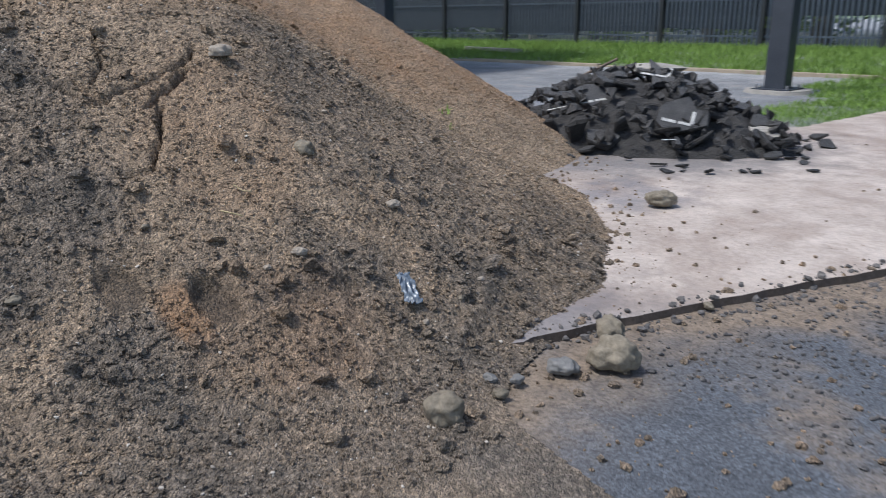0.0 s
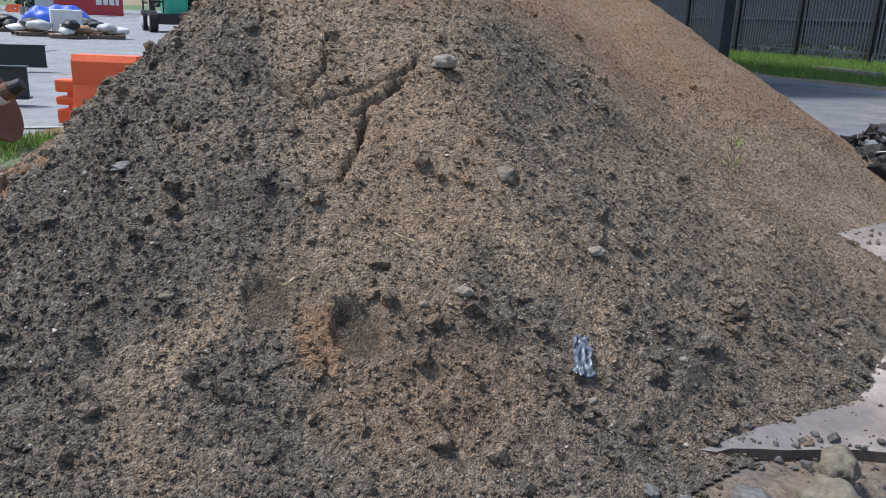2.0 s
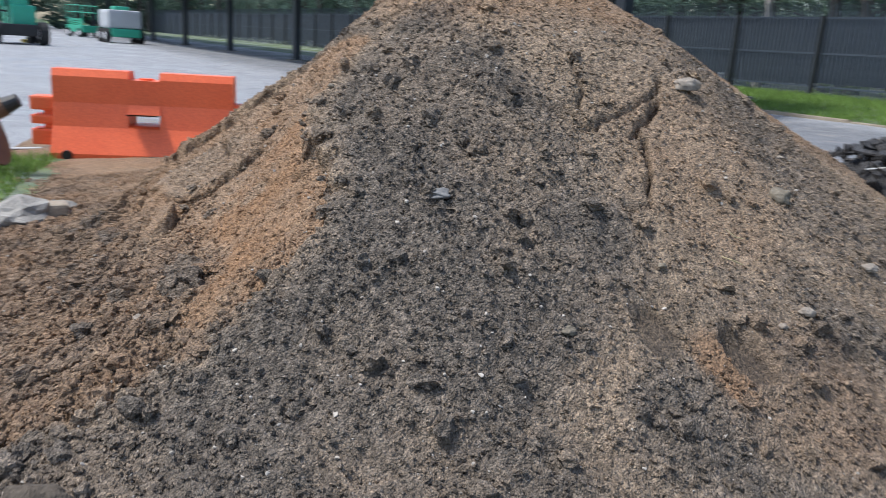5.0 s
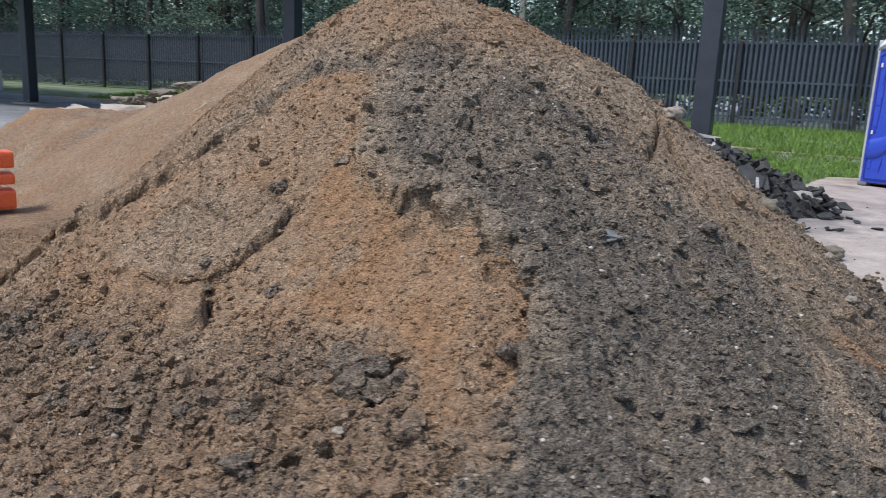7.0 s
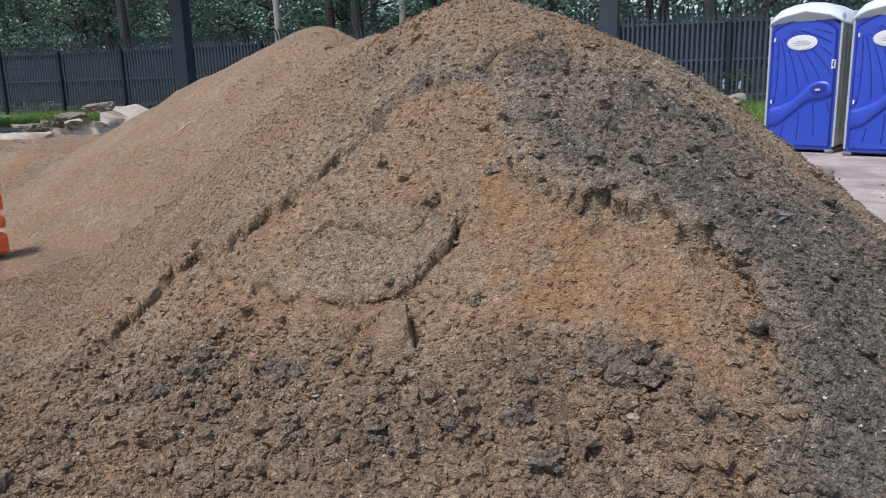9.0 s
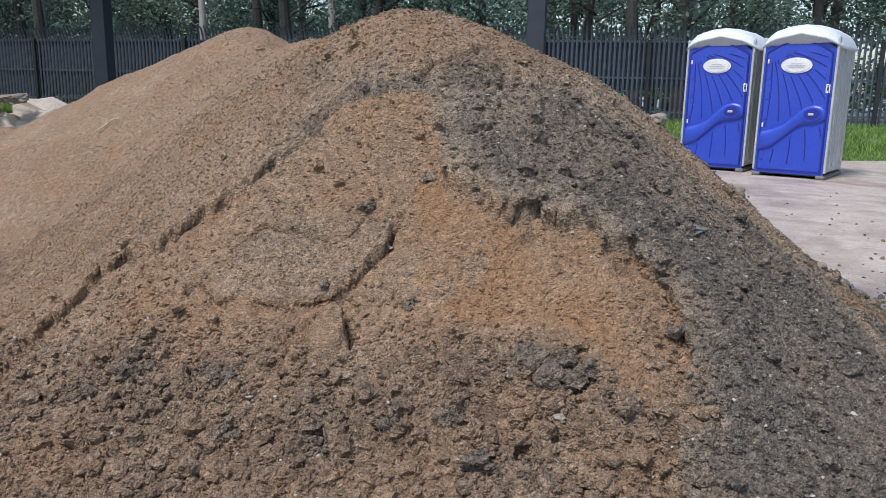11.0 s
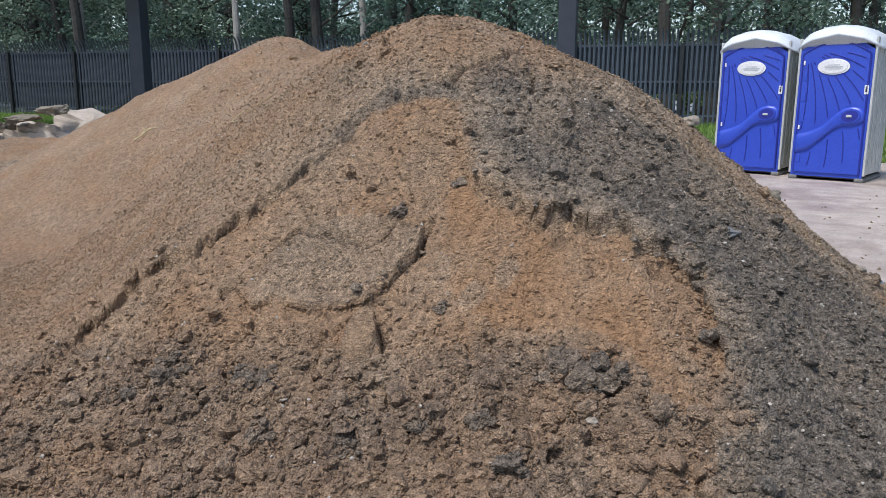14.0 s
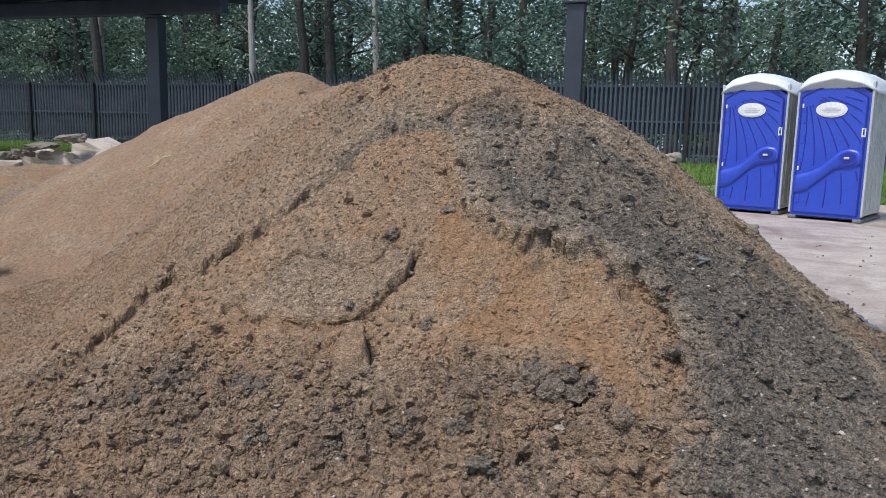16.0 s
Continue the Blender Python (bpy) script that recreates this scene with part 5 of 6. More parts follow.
CY = 9.6
steel_post(0.25, 9.75, 3.62, "bare dark steel column, no roof on it yet")
for k in range(1, 10):
    steel_post(1.25 - 10.6 * k, CY, 3.55, "dark steel column carrying the canopy roof")
canopy = empty("solar_canopy", Matrix.Translation((-7.5, CY, 3.66)), "long dark steel canopy roof on columns", "canopy")
part("main_beam", box(bmesh.new(), (88, 0.28, 0.34), (-44, 0, 0.17), bev=0.02), M_POST, canopy, "dark blue steel beam")
for k in range(0, 30):
    part("rafter", box(bmesh.new(), (0.12, 6.2, 0.16), (-1.4 - 3.0 * k, 0, 0.44), turn=pose(0, 0, 0, 6, 0, 0), bev=0.01), M_POST, canopy)
for yy in (-2.9, -1.5, 1.5, 2.9):
    part("purlin", box(bmesh.new(), (88.4, 0.10, 0.18), (-44, yy, 0.60 + 0.105 * yy), bev=0.01), M_POST, canopy)
for k in range(0, 22):
    part("roof_panel", box(bmesh.new(), (3.96, 6.2, 0.05), (-1.9 - 4.0 * k, 0, 0.72), turn=pose(0, 0, 0, 6, 0, 0)), M_BLACKP, canopy, "dark roof panel")


# ---- water barrier ----
def water_barrier(m, label):
    b = empty("water_barrier", m, label, "traffic barrier")
    L = 1.50
    out = [(-0.28, 0.0), (-0.28, 0.08), (-0.17, 0.30), (-0.13, 0.50), (-0.13, 0.72), (-0.10, 0.78), (0.10, 0.78), (0.13, 0.72), (0.13, 0.50), (0.17, 0.30), (0.28, 0.08), (0.28, 0.0)]
    bm = bmesh.new()

    def run(x0, x1, zmax, zmin=0.0):
        pts = [(y, min(max(z, zmin), zmax)) for y, z in out]
        a = [bm.verts.new((x0, y, z)) for y, z in pts]
        c = [bm.verts.new((x1, y, z)) for y, z in pts]
        n = len(a)
        bm.faces.new(a)
        bm.faces.new(c[::-1])
        for i in range(n):
            bm.faces.new((a[i], c[i], c[(i + 1) % n], a[(i + 1) % n]))

    run(-L / 2, -0.13, 0.78)
    run(-0.13, 0.13, 0.32)
    run(-0.13, 0.13, 0.71, 0.42)
    run(0.13, L / 2, 0.78)
    bmesh.ops.remove_doubles(bm, verts=bm.verts, dist=0.0005)
    bmesh.ops.recalc_face_normals(bm, faces=bm.faces)
    part("shell", bm, M_ORANGE, b, "orange hollow plastic shell with a forklift slot")
    for sx in (-1, 1):
        bm = bmesh.new()
        for z0, z1 in ((0.12, 0.26), (0.30, 0.38), (0.42, 0.54)):
            box(bm, (0.22, 0.20, z1 - z0), (sx * (L / 2 + 0.09), 0, (z0 + z1) / 2), bev=0.02)
        box(bm, (0.10, 0.14, 0.42), (sx * (L / 2 + 0.05), 0, 0.33), bev=0.015)
        part("end_lug", bm, M_ORANGE, b)
    part("filler_cap", tube(bmesh.new(), (0.0, 0, 0.70), (0.0, 0, 0.725), 0.06, None, 14), M_ORANGE, b)
    part("drain_plug", tube(bmesh.new(), (-L / 2 + 0.14, -0.27, 0.07), (-L / 2 + 0.14, -0.31, 0.07), 0.04, None, 12), M_BLACKP, b)
    return b


water_barrier(pose(-2.56, -2.44, 0.0, 0, 0, 67.5), "orange plastic water-filled barrier beside the soil mound")


# ---- auger ----
def helix(bm, r0, r1, turns, rise, a0, n=40, thick=0.02):
    rows = []
    for k in range(n + 1):
        a, zz = a0 + turns * 2 * math.pi * k / n, rise * k / n
        c, s = math.cos(a), math.sin(a)
        rows.append([bm.verts.new((r * c, r * s, zz + dz)) for r, dz in ((r0, 0), (r1, 0), (r1, thick), (r0, thick))])
    for p, q in zip(rows, rows[1:]):
        for i in range(4):
            bm.faces.new((p[i], p[(i + 1) % 4], q[(i + 1) % 4], q[i]))
    bm.faces.new(rows[0])
    bm.faces.new(rows[-1][::-1])
    bmesh.ops.recalc_face_normals(bm, faces=bm.faces)
    return bm


auger = empty("earth_auger", Matrix.Translation((-1.98, -4.02, 0.30)) @ pose(0, 0, 0, -62, 10, -8) @ Matrix.Scale(0.84, 4), "rusty muddy earth auger lying on grass", "auger")
part("shaft", tube(bmesh.new(), (0, 0, -0.28), (0, 0, 0.62), 0.085, None, 16), M_RUST, auger, "rusty central shaft")
part("collar", tube(bmesh.new(), (0, 0, 0.45), (0, 0, 0.52), 0.10, None, 16), M_WHITE, auger, "pale worn collar")
part("drive_end", tube(bmesh.new(), (0, 0, 0.62), (0, 0, 0.74), 0.075, 0.06, 14), M_BLACKP, auger, "dark drive end")
flight = part("flight", helix(bmesh.new(), 0.07, 0.45, 0.80, 0.13, 0.4), M_RUST, auger, "reddish curved flight plate")
flight.location = (0, 0, 0.33)
part("flight", helix(bmesh.new(), 0.07, 0.44, 0.78, 0.14, 2.2), M_STEELY, auger, "yellowish muddy flight plate")
part("cutting_edge", box(bmesh.new(), (0.34, 0.05, 0.16), (0.16, 0, -0.24), bev=0.01), M_STEELY, auger, "yellow cutting edge")
for a in (0.6, 2.2):
    part("tooth", box(bmesh.new(), (0.05, 0.03, 0.15), (0.36 * math.cos(a), 0.36 * math.sin(a), 0.12), bev=0.006), M_RUST, auger)


# ---- steel beams, timbers, kerb and lumps on the left verge ----
def i_beam(x, y, length, h, yaw, label):
    b = bmesh.new()
    box(b, (0.20, length, 0.02), (0, 0, 0.01), bev=0.003)
    box(b, (0.20, length, 0.02), (0, 0, h - 0.01), bev=0.003)
    box(b, (0.03, length, h - 0.03), (0.05, 0, h / 2))
    ob = link_mesh("steel_beam", b, M_BEAM)
    ob.matrix_world = pose(x, y, 0.075, 0, 0, yaw)
    tagged(ob, label, "steel beam", "steel beams")
    for k in (-0.35, 0.35):
        s = link_mesh("wooden_bearer", box(bmesh.new(), (0.5, 0.09, 0.09), bev=0.006), M_WOOD)
        s.matrix_world = pose(x, y, 0.03, 0, 0, yaw) @ Matrix.Translation((0, k * length, 0))
        tagged(s, "weathered wooden bearer under a steel beam", "timber")


i_beam(-5.75, -6.9, 6.0, 0.40, -6, "black painted steel beam on wooden bearers")
i_beam(-10.9, -7.3, 6.0, 0.40, -3, "black painted steel beam lying farther out")
for k, (x, y, z, L, w, h, yaw, tip) in enumerate([(-1.25, -4.75, 0.12, 1.3, 0.20, 0.14, 12, -7), (-1.18, -4.38, 0.15, 1.2, 0.20, 0.10, -4, -10), (-1.05, -4.20, 0.09, 1.0, 0.16, 0.10, -14, 0),
                                                  (-1.15, -4.98, 0.10, 1.4, 0.22, 0.16, 20, 0), (-1.30, -5.15, 0.28, 1.3, 0.20, 0.14, 24, 0), (-1.2, -4.6, 0.05, 1.1, 0.18, 0.09, 5, 0), (-1.1, -5.2, 0.10, 1.5, 0.2, 0.16, 8, 0)]):
    o = link_mesh("timber", box(bmesh.new(), (L, w, h), bev=0.008), M_WOOD)
    o.matrix_world = pose(x, y, z, 0, tip, yaw)
    tagged(o, "old grey brown timber in a loose stack", "timber", "stacked timbers")
rt = random.Random(14)
for k in range(16):
    L, w, h = rt.uniform(0.35, 1.0), rt.uniform(0.07, 0.2), rt.uniform(0.03, 0.10)
    o = link_mesh("timber", box(bmesh.new(), (L, w, h), bev=0.006), M_WOODL if k % 4 == 0 else M_WOOD)
    o.matrix_world = pose(rt.uniform(-1.55, -0.75), rt.uniform(-5.3, -4.25), rt.uniform(0.10, 0.34), rt.gauss(0, 16), rt.gauss(0, 14), rt.uniform(-60, 70))
    tagged(o, "broken timber offcut thrown on a loose stack", "timber", "stacked timbers")
o = link_mesh("rusty_drum", tube(bmesh.new(), (-1.9, -5.05, 0.33), (-1.75, -4.72, 0.34), 0.17, 0.15, 20), M_RUST)
tagged(o, "rusty brown steel drum end on timbers", "drum")
for k in range(4):
    b = bmesh.new()
    box(b, (0.15, 0.86, 0.17), bev=0.02)
    o = link_mesh("kerb_stone", b, M_KERB)
    o.matrix_world = pose(-0.27 - 0.03 * k, -3.78 - 0.88 * k, 0.055, 0, 0, -4)
    tagged(o, "worn tan concrete kerb stone by the grass", "kerb stone", "kerb stones")
for k, (x, y, s, seed) in enumerate([(-0.22, -3.60, (0.32, 0.34, 0.20), 51), (-0.02, -3.80, (0.18, 0.16, 0.11), 52), (-0.36, -3.42, (0.22, 0.26, 0.14), 57)]):
    bm = lump(bmesh.new(), s, (0, 0, 0), seed, 0.5, 3, 0.35)
    o = link_mesh("concrete_chunk", bm, M_CONC)
    o.location = (x, y, s[2] * 0.3 + 0.02)
    tagged(o, "jagged whitish chunk of broken concrete", "concrete chunk")
for k, (x, y, s, mt) in enumerate([(0.52, -4.22, (0.30, 0.26, 0.22), M_CONC), (0.28, -4.02, (0.22, 0.18, 0.16), M_STONED), (0.62, -4.52, (0.26, 0.24, 0.18), M_CONC), (0.30, -4.42, (0.2, 0.2, 0.16), M_STONE)]):
    stone("rock", s, (x, y, s[2] * 0.3), 60 + k, mt, "rough lump of concrete and stone on dirt", 25 * k)
for x, y, yaw in ((1.02, -4.28, 5), (1.62, -4.30, 2)):
    o = link_mesh("wood_block", box(bmesh.new(), (0.13, 0.42, 0.11), bev=0.006), M_WOODL)
    o.matrix_world = pose(x, y, 0.06, 0, 0, yaw)
    tagged(o, "short cut piece of orange brown timber", "timber")

def shard(size, seed):
    """An angular broken block: a hull of random corners, split and roughened."""
    r = random.Random(seed)
    bm = bmesh.new()
    for k in range(22):
        v = Vector((r.uniform(-1, 1), r.uniform(-1, 1), r.uniform(-1, 1)))
        v = v / max(abs(v.x), abs(v.y), abs(v.z)) * r.uniform(0.75, 1.0)
        bm.verts.new((v.x * size[0] / 2, v.y * size[1] / 2, max(v.z, -0.6) * size[2] / 2))
    got = bmesh.ops.convex_hull(bm, input=bm.verts[:])
    bmesh.ops.delete(bm, geom=[v for v in got["geom_interior"] if isinstance(v, bmesh.types.BMVert)], context="VERTS")
    bmesh.ops.subdivide_edges(bm, edges=bm.edges[:], cuts=5, use_grid_fill=True)
    for v in bm.verts:
        v.co *= 1 + 0.25 * noise.noise(v.co * 6 / max(size) + Vector((seed, 0, 0))) + 0.16 * noise.noise(v.co * 14 / max(size)) + 0.08 * noise.noise(v.co * 34 / max(size))
    return bm


# painted bay lines on the lot, old timber strip and far kerb
for x, y, L, w, yaw in ((-3.4, -5.4, 5.0, 0.10, 0), (-14, -7, 0.1, 9, 62), (-16.5, -8, 0.12, 7, 70)):
    b = bmesh.new()
    box(b, (w if L > 1 else L, L if L > 1 else w, 0.006), (0, 0, 0))
    o = link_mesh("road_marking", b, M_PAINT)
    o.matrix_world = pose(x, y, 0.006, 0, 0, yaw)
    tagged(o, "faded white bay line on asphalt", "road marking", kind="structure")
for k in range(14):
    o = link_mesh("far_kerb", box(bmesh.new(), (2.0, 0.16, 0.16), bev=0.015), M_KERB)
    o.location = (4.0 - 2.02 * k, 12.5, 0.045 - 0.03 * (k % 3 == 1))
    tagged(o, "grey concrete kerb along the grass strip", "kerb stone", "far kerb")
o = link_mesh("plank", box(bmesh.new(), (2.7, 0.22, 0.10), bev=0.01), M_CONC)
o.matrix_world = pose(-10.2, 14.4, 0.27, 0, 0, -14)
tagged(o, "pale plank lying in the grass", "plank")
for k, (x, y, s) in enumerate([(-8.7, 3.6, (1.3, 0.8, 0.62)), (-7.7, 3.9, (1.5, 0.9, 0.78)), (-6.9, 4.1, (1.5, 0.9, 0.98)), (-6.0, 4.3, (1.7, 1.0, 1.25)), (-9.7, 3.5, (1.3, 0.8, 0.5))]):
    o = link_mesh("concrete_chunk", shard(s, 70 + k), M_PALE)
    o.location = (x, y, s[2] * 0.3)
    tagged(o, "pale broken concrete piled behind the soil mound", "concrete chunk")
for k, (x, y, z, s) in enumerate([(-6.9, 3.75, 0.82, (0.55, 0.4, 0.16)), (-6.45, 3.85, 0.93, (0.45, 0.4, 0.15)), (-7.5, 3.6, 0.66, (0.6, 0.4, 0.14)), (-7.1, 3.6, 0.70, (0.35, 0.3, 0.12))]):
    o = link_mesh("rubble_slab", shard(s, 170 + k), M_STONE)
    o.matrix_world = pose(x, y, z, 6, -8 + 5 * k, 30 * k)
    tagged(o, "flat grey slab of rubble on pale concrete", "rubble slab")
o = link_mesh("utility_box", box(bmesh.new(), (1.6, 0.8, 0.9), bev=0.03), M_PUMP)
o.location = (-27.5, 12.3, 0.45)
tagged(o, "dark grey utility cabinet on the verge", "cabinet")


# ---- machines and stores far out on the lot ----
def wheel(x, y, r, w, parent):
    ty = part("tyre", tube(bmesh.new(), (x - w / 2, y, r), (x + w / 2, y, r), r, None, 20), M_TYRE, parent)
    part("rim", tube(bmesh.new(), (x - w / 2 - 0.02, y, r), (x + w / 2 + 0.02, y, r), r * 0.5, None, 14), M_WHITE, ty)


lift = empty("boom_lift", pose(-36.6, -1.6, 0, 0, 0, -82), "green boom lift parked on the lot", "boom lift")
for x in (-0.95, 0.95):
    for y in (-1.1, 1.1):
        wheel(x, y, 0.50, 0.36, lift)
part("chassis", box(bmesh.new(), (1.5, 2.7, 0.5), (0, 0, 0.62), bev=0.05), M_BLACKP, lift)
part("turntable", box(bmesh.new(), (1.0, 1.9, 0.9), (-0.25, 0, 1.25), bev=0.08), M_GREEN, lift, "green turntable housing")
part("counterweight", box(bmesh.new(), (0.8, 0.7, 1.3), (-0.1, 0.5, 1.75), bev=0.08), M_GREEN, lift)
part("boom", box(bmesh.new(), (0.32, 3.6, 0.34), (0.05, -1.0, 1.95), turn=pose(0, 0, 0, -6, 0, -14), bev=0.03), M_GREEN, lift, "folded green boom")
part("boom_stripe", box(bmesh.new(), (0.33, 1.6, 0.2), (0.35, -2.1, 1.80), turn=pose(0, 0, 0, -6, 0, -14)), M_WHITE, lift, "white boom section")
bm = bmesh.new()
for a, b in (((0.4, 0.9, 0.9), (0.4, 0.9, 2.0)), ((1.0, 0.9, 0.9), (1.0, 0.9, 2.0)), ((0.4, 0.9, 2.0), (1.0, 0.9, 2.0)), ((0.4, 0.9, 1.4), (1.0, 0.9, 1.4))):
    tube(bm, a, b, 0.04, None, 8)
part("basket_rail", bm, M_BLACKP, lift)
for x in (-0.75, 0.75):
    part("chock", box(bmesh.new(), (0.25, 0.2, 0.16), (x, -1.75, 0.08), bev=0.02), M_YELLOW, lift)

gen = empty("compressor", pose(-48.5, 4.9, 0, 0, 0, -84), "white and green towable machine by the canopy", "machine")
for x in (-1.0, 1.0):
    for y in (-0.7, 0.7):
        wheel(x, y, 0.42, 0.28, gen)
part("deck", box(bmesh.new(), (1.7, 2.4, 0.5), (0, 0, 0.6), bev=0.05), M_GREEN, gen, "green deck")
part("housing", box(bmesh.new(), (2.0, 2.2, 1.1), (0, 0, 1.40), bev=0.16), M_PUMP, gen, "pale grey rounded housing")
part("hatch", box(bmesh.new(), (0.9, 0.8, 0.25), (0, 0, 2.05), bev=0.08), M_GREEN, gen)

sc = empty("scissor_lift", pose(-62, 4.4, 0, 0, 0, -70), "low green scissor lift with its rails", "scissor lift")
for x in (-0.6, 0.6):
    for y in (-0.8, 0.8):
        wheel(x, y, 0.32, 0.22, sc)
part("base", box(bmesh.new(), (1.3, 2.4, 0.5), (0, 0, 0.6), bev=0.04), M_GREEN, sc)
bm = bmesh.new()
for s in (-1, 1):
    for k in range(3):
        tube(bm, (0.5, -1.1 * s, 0.85 + 0.16 * k), (0.5, 1.1 * s, 1.0 + 0.16 * k), 0.05, None, 6)
part("scissor_arm", bm, M_GREEN, sc)
bm = bmesh.new()
for x in (-0.6, 0.6):
    for y in (-1.1, 0, 1.1):
        tube(bm, (x, y, 1.3), (x, y, 2.3), 0.03, None, 6)
    for zz in (1.8, 2.3):
        tube(bm, (x, -1.1, zz), (x, 1.1, zz), 0.03, None, 6)
part("guard_rail", bm, M_GREEN, sc)

cont = empty("shipping_container", pose(-80.5, -8.1, 0, 0, 0, 4), "red corrugated shipping container far across the lot", "container")
bm = bmesh.new()
box(bm, (2.4, 6.1, 2.45), (0, 0, 1.3), bev=0.03)
part("shell", bm, M_RED, cont, "red ribbed steel shell")
for k in range(20):
    part("rib", box(bmesh.new(), (0.05, 0.14, 2.1), (1.21, -2.85 + 0.3 * k, 1.3)), M_RED, cont)
bm = bmesh.new()
for k, (y, w) in enumerate(((0.9, 0.5), (1.5, 0.4), (2.05, 0.45), (2.55, 0.3))):
    box(bm, (0.02, w, 0.9), (1.25, y, 1.5))
part("sign_bar", bm, M_WHITE, cont, "pale sign shapes")

grey = empty("grey_toilet", pose(-60, -9.7, 0, 0, 0, 90), "grey portable cabin with white roof far off", "portable toilet")
part("cabin", box(bmesh.new(), (1.15, 1.15, 2.1), (0, 0, 1.05), bev=0.05), M_PUMP, grey)
part("roof", lump(bmesh.new(), (1.25, 1.25, 0.5), (0, 0, 2.1), 3, 0.02, 3), M_ROOF, grey)


def pallet(m, label):
    p = empty("pallet", m, label, "pallet", "loaded pallets")
    for k in range(6):
        part("board", box(bmesh.new(), (1.1, 0.14, 0.025), (0, -0.5 + 0.2 * k, 0.13), bev=0.003), M_WOODL, p)
    for x in (-0.5, 0, 0.5):
        part("runner", box(bmesh.new(), (0.09, 1.2, 0.10), (x, 0, 0.06), bev=0.003), M_WOOD, p)
    return p


for k, (x, y) in enumerate([(-26.4, -4.0), (-26.0, -5.3), (-27.6, -6.6), (-31.5, -8.3), (-29.2, -4.6)]):
    pallet(pose(x, y, 0, 0, 0, 12 * k), "wooden pallet with site stores on the lot")
    for j in range(4):
        bm = lump(bmesh.new(), (rr.uniform(0.5, 0.9), rr.uniform(0.5, 1.0), rr.uniform(0.25, 0.4)), (0, 0, 0), 80 + 7 * k + j, 0.3, 3, 0.4)
        o = link_mesh("sack", bm, [M_WHITE, M_CABIN, M_BLACKP, M_WOODL][j if k != 3 else 2], smooth=True)
        o.location = (x + rr.uniform(-0.4, 0.4), y + rr.uniform(-0.5, 0.5), 0.27 + 0.10 * j * (j < 3))
        tagged(o, "bagged material heaped on a pallet", "sack", "site sacks")
bm = bmesh.new()
r = bmesh.ops.create_grid(bm, x_segments=24, y_segments=24, size=0.5)
for v in r["verts"]:
    e = max(abs(v.co.x), abs(v.co.y)) * 2
    v.co = Vector((v.co.x * 1.9, v.co.y * 3.0, 0.95 * (1 - e**4) + 0.22 * noise.noise(v.co * 6) + 0.06))
o = link_mesh("tarpaulin", bm, M_TARP, smooth=True)
o.modifiers.new("cloth", "SOLIDIFY").thickness = 0.01
o.location = (-32.5, -6.2, 0.0)
tagged(o, "bright blue tarpaulin over stacked stores", "tarpaulin")
o = link_mesh("skip", box(bmesh.new(), (1.2, 1.6, 0.75), (0, 0, 0.4), bev=0.06), M_YELLOW)
o.matrix_world = pose(-32.3, -9.3, 0.0, 0, 0, 8)
tagged(o, "yellow steel tub on a pallet", "tub")
o = link_mesh("tote_box", box(bmesh.new(), (1.0, 1.1, 0.8), (0, 0, 0.4), bev=0.05), M_WHITE)
o.matrix_world = pose(-28.3, -5.5, 0.15, 0, 0, 8)
tagged(o, "white plastic tote box", "tote box")
for k, (x, y) in enumerate([(-46, -12.6), (-52, -12.9), (-60, -14.0), (-66, -15.5), (-40, -11.9)]):
    c = empty("traffic_cone", Matrix.Translation((x, y, 0)), "slim orange delineator cone on a black base", "traffic cone", "delineator cones")
    part("body", tube(bmesh.new(), (0, 0, 0.06), (0, 0, 1.1), 0.13, 0.06, 14), M_ORANGE, c)
    part("base", box(bmesh.new(), (0.42, 0.42, 0.07), (0, 0, 0.035), bev=0.02), M_BLACKP, c)
water_barrier(pose(-88, -15.6, 0, 0, 0, 80), "orange plastic barrier far across the lot")
for x, y, h in ((-60.6, -10.8, 9), (-74, -13.0, 8), (-86, -3.2, 9)):
    lp = empty("lamp_post", Matrix.Translation((x, y, 0)), "dark slim lot lamp post on a concrete base", "lamp post", "lot lamp posts")
    part("pole", tube(bmesh.new(), (0, 0, 0.6), (0, 0, h), 0.10, 0.07, 10), M_POST, lp)
    part("base", tube(bmesh.new(), (0, 0, 0), (0, 0, 0.7), 0.3, None, 16), M_CONC, lp)
    part("lamp_head", box(bmesh.new(), (0.7, 0.35, 0.14), (0.4, 0, h), bev=0.03), M_POST, lp)


# ---- trees, scrub and grass ----
def leaf_cloud(bm, centre, rad, n, size, r):
    for _ in range(n):
        v = Vector((r.gauss(0, 1), r.gauss(0, 1), r.gauss(0, 1)))
        v.normalize()
        p = Vector(centre) + Vector((v.x * rad[0], v.y * rad[1], v.z * rad[2])) * r.uniform(0.45, 1.05)
        a = Vector((r.gauss(0, 1), r.gauss(0, 1), r.gauss(0, 0.6)))
        a.normalize()
        b = a.orthogonal().normalized()
        s = size * r.uniform(0.6, 1.4)
        bm.faces.new([bm.verts.new(p + a * s), bm.verts.new(p + b * s * 0.55), bm.verts.new(p - a * s), bm.verts.new(p - b * s * 0.55)])


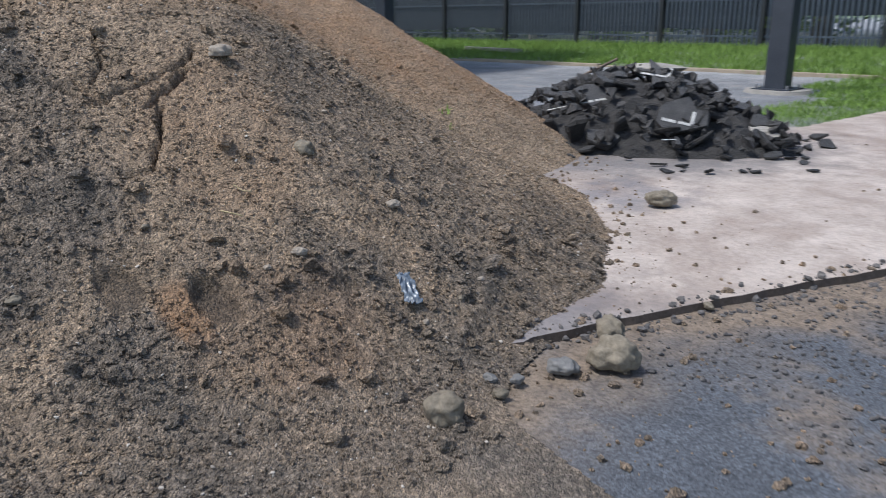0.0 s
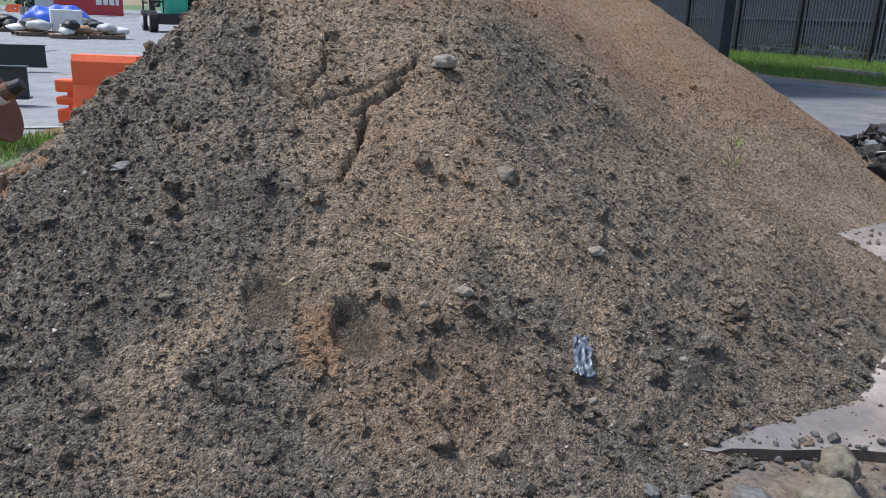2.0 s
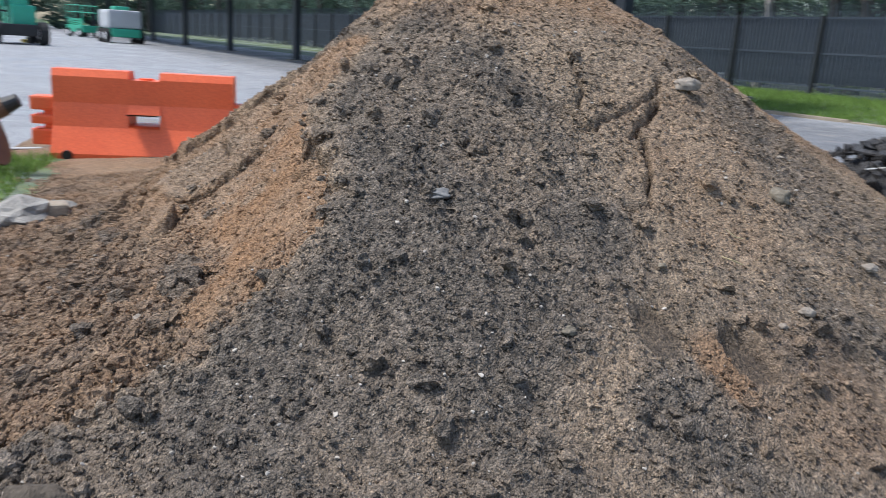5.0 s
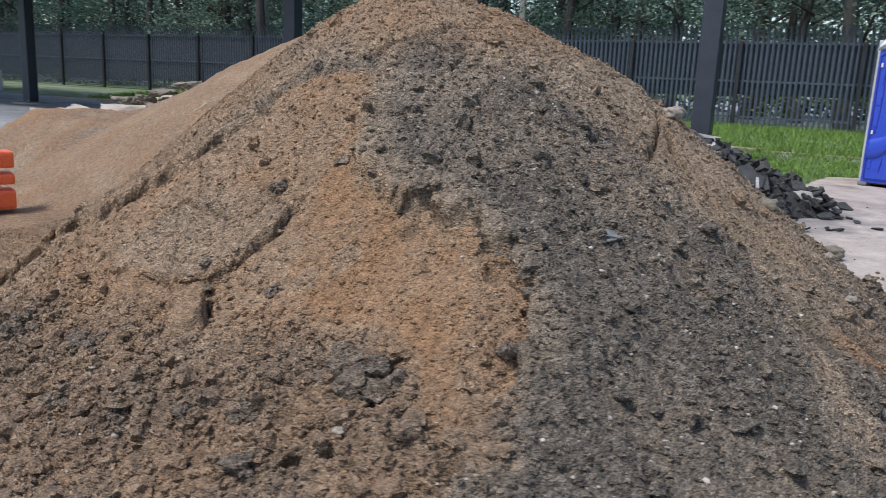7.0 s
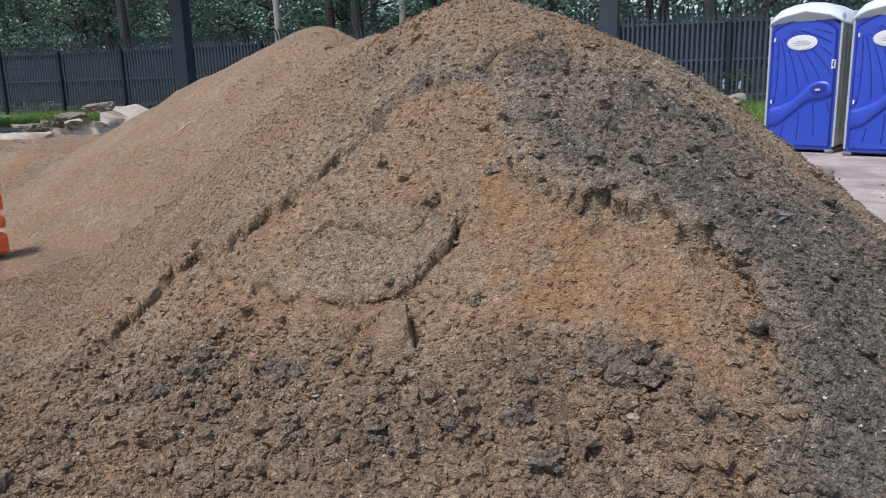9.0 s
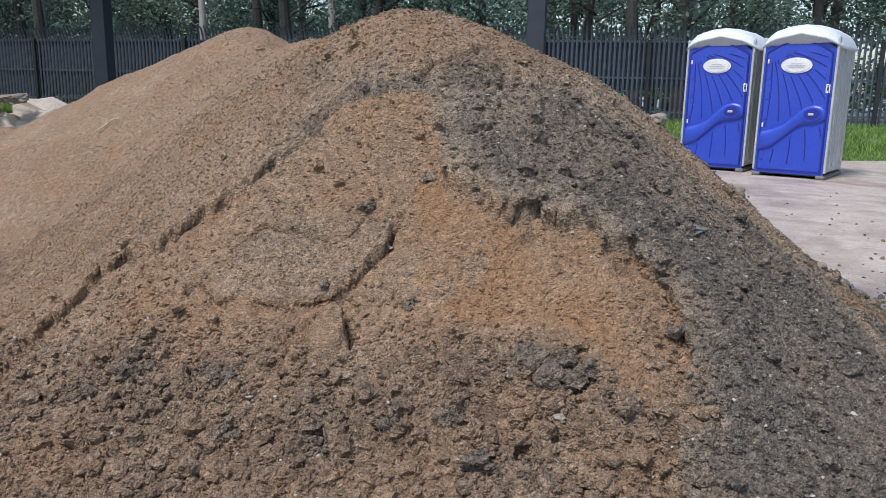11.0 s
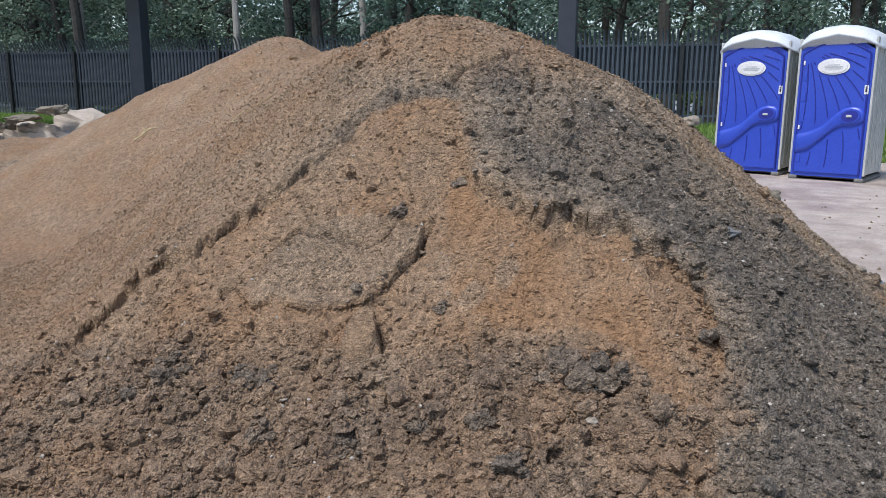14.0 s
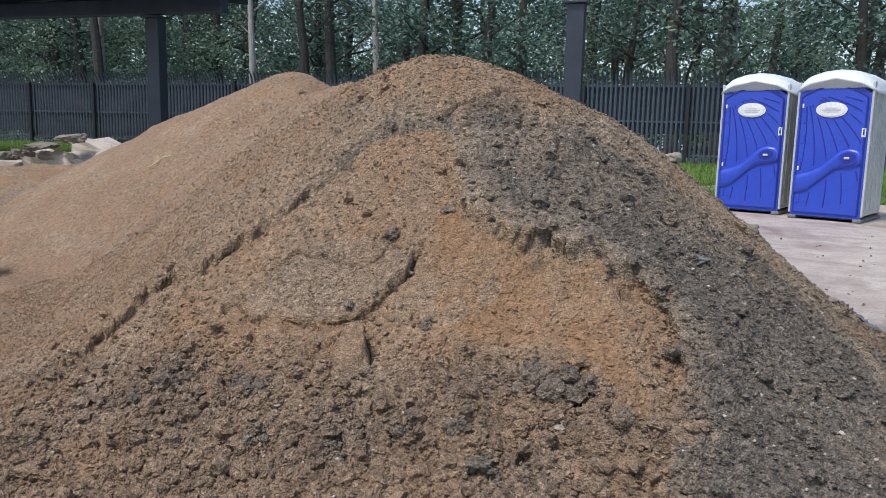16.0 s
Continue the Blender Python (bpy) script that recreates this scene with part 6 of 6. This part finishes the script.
def tree(seed, height, label, spread=1.0, low=1.0):
    r = random.Random(seed)
    t = empty("tree", Matrix(), label, "tree", "trees behind the fence")
    bm = bmesh.new()
    x = y = 0.0
    pts = [Vector((0, 0, 0))]
    for k in range(1, 7):
        x, y = x + r.gauss(0, 0.16), y + r.gauss(0, 0.16)
        pts.append(Vector((x, y, height * k / 6)))
    rad = 0.022 * height
    for k, (a, b) in enumerate(zip(pts, pts[1:])):
        tube(bm, a, b, rad * (1 - k / 7.5), rad * (1 - (k + 1) / 7.5), 9)
    crowns = []
    for k in range(15):
        u = r.uniform(0.16 * low, 0.97)
        base = pts[0].lerp(pts[-1], u)
        a = r.uniform(0, 6.28)
        l = spread * height * r.uniform(0.10, 0.24) * (1.15 - 0.6 * u)
        tip = base + Vector((math.cos(a) * l, math.sin(a) * l, l * r.uniform(0.1, 0.7)))
        tube(bm, base, tip, rad * 0.32 * (1 - u * 0.6), 0.015, 6)
        crowns.append((tip, l))
    part("trunk", bm, M_BARK, t)
    bm = bmesh.new()
    for tip, l in crowns:
        leaf_cloud(bm, tip, (0.55 * l + 0.4, 0.55 * l + 0.4, 0.35 * l + 0.3), 330, 0.075, r)
    part("crown", bm, M_LEAF, t)
    return t


models = [tree(200 + k, 10 + 1.2 * (k % 3), "leafy tree with a slim trunk in the wood", 1.0 + 0.15 * (k % 2), 0.75 + 0.3 * (k % 2)) for k in range(5)]
tr = random.Random(11)
spots = []
for row, (y, gap) in enumerate(((21.5, 3.0), (26.0, 2.6), (31.5, 3.4))):
    x = -64.0
    while x < 26:
        spots.append((x + tr.uniform(-1, 1), y + tr.uniform(-1.6, 1.6)))
        x += gap * tr.uniform(0.8, 1.3)
for k, (x, y) in enumerate(spots):
    m = pose(x, y, 0.3, 0, 0, tr.uniform(0, 360))
    if k < 5:
        models[k].matrix_world = m
        models[k].scale = (1, 1, 1)
    else:
        copy_thing(models[k % 5], m)
for k in range(46):
    a = tr.uniform(-1.0, 0.75)
    copy_thing(models[k % 5], pose(-104 + 8 * tr.random() - 8 * abs(a), 75 * a - 6, 0, 0, 0, tr.uniform(0, 360)))
for x, y in ((-13.5, 20.3), (-8.6, 20.6), (-20.5, 20.4), (3.5, 21.0)):
    b = bmesh.new()
    pts = [Vector((0, 0, 0)), Vector((0.05, 0, 3)), Vector((-0.1, 0.1, 6)), Vector((0.25, 0, 9))]
    for k, (p, q) in enumerate(zip(pts, pts[1:])):
        tube(b, p, q, 0.17 - 0.04 * k, 0.13 - 0.04 * k, 10)
    for k in range(5):
        p = pts[0].lerp(pts[-1], 0.35 + 0.11 * k)
        tube(b, p, p + Vector((0.6 * (-1) ** k, 0.1, 0.5)), 0.03, 0.01, 5)
    o = link_mesh("dead_trunk", b, M_CONC)
    o.location = (x, y, 0.3)
    tagged(o, "pale bare dead tree trunk behind the fence", "tree")
bm = bmesh.new()
for k in range(150):
    x = tr.uniform(-62, 26)
    leaf_cloud(bm, (x, tr.uniform(19.4, 24), tr.uniform(0.5, 1.7)), (0.9, 0.7, 0.7), 95, 0.10, tr)
tagged(link_mesh("undergrowth", bm, M_LEAF2), "pale green scrub under the trees behind the fence", "undergrowth", kind="stuff")
bm = bmesh.new()
for k in range(820):
    x = tr.uniform(-75, 34)
    leaf_cloud(bm, (x, tr.uniform(35, 42), tr.uniform(0.5, 8.4)), (1.5, 1.0, 1.0), 200, 0.13, tr)
for k in range(700):
    a = tr.uniform(-1.05, 0.8)
    leaf_cloud(bm, (-112 - 10 * abs(a), 80 * a - 6, tr.uniform(0.6, 10)), (2.4, 2.4, 1.6), 90, 0.45, tr)
tagged(link_mesh("far_woods", bm, M_LEAF), "dense dark green wood in the distance", "woods", kind="stuff")

# grass blades where the verge comes near
x = np.concatenate([rng.uniform(-3, -0.3, 26000), rng.uniform(0.2, 9, 44000), rng.uniform(-22, 9, 90000)])
y = np.concatenate([rng.uniform(-6.4, -2.5, 26000), rng.uniform(5.5, 13, 44000), rng.uniform(12.4, 18.4, 90000)])
z, g, _, _ = ground_cover(x, y)
keep = (rng.random(len(x)) < g * 0.9) & (inside(x, y, PAD) < -0.02) & (heap_base(x, y) < np.where(x < -0.3, 0.04, -0.05))
x, y, z = x[keep], y[keep], z[keep]
h = np.where(y > 12.3, 0.13, 0.07) * rng.uniform(0.5, 1.5, len(x))
a = rng.uniform(0, 6.28, len(x))
w = np.where(y > 8, 0.012, 0.006)
lean = rng.normal(0, 0.5, (len(x), 2)) * h[:, None]
p0 = np.stack([x - np.cos(a) * w, y - np.sin(a) * w, z - 0.005], -1)
p1 = np.stack([x + np.cos(a) * w, y + np.sin(a) * w, z - 0.005], -1)
p2 = np.stack([x + lean[:, 0], y + lean[:, 1], z + h], -1)
co = np.stack([p0, p1, p2], 1).reshape(-1, 3)
me = bpy.data.meshes.new("grass")
fill_mesh(me, co, np.arange(len(co)).reshape(-1, 3))
me.materials.append(M_GRASS)
tagged(new("grass", me), "short bright green grass on the verges", "grass", kind="stuff")
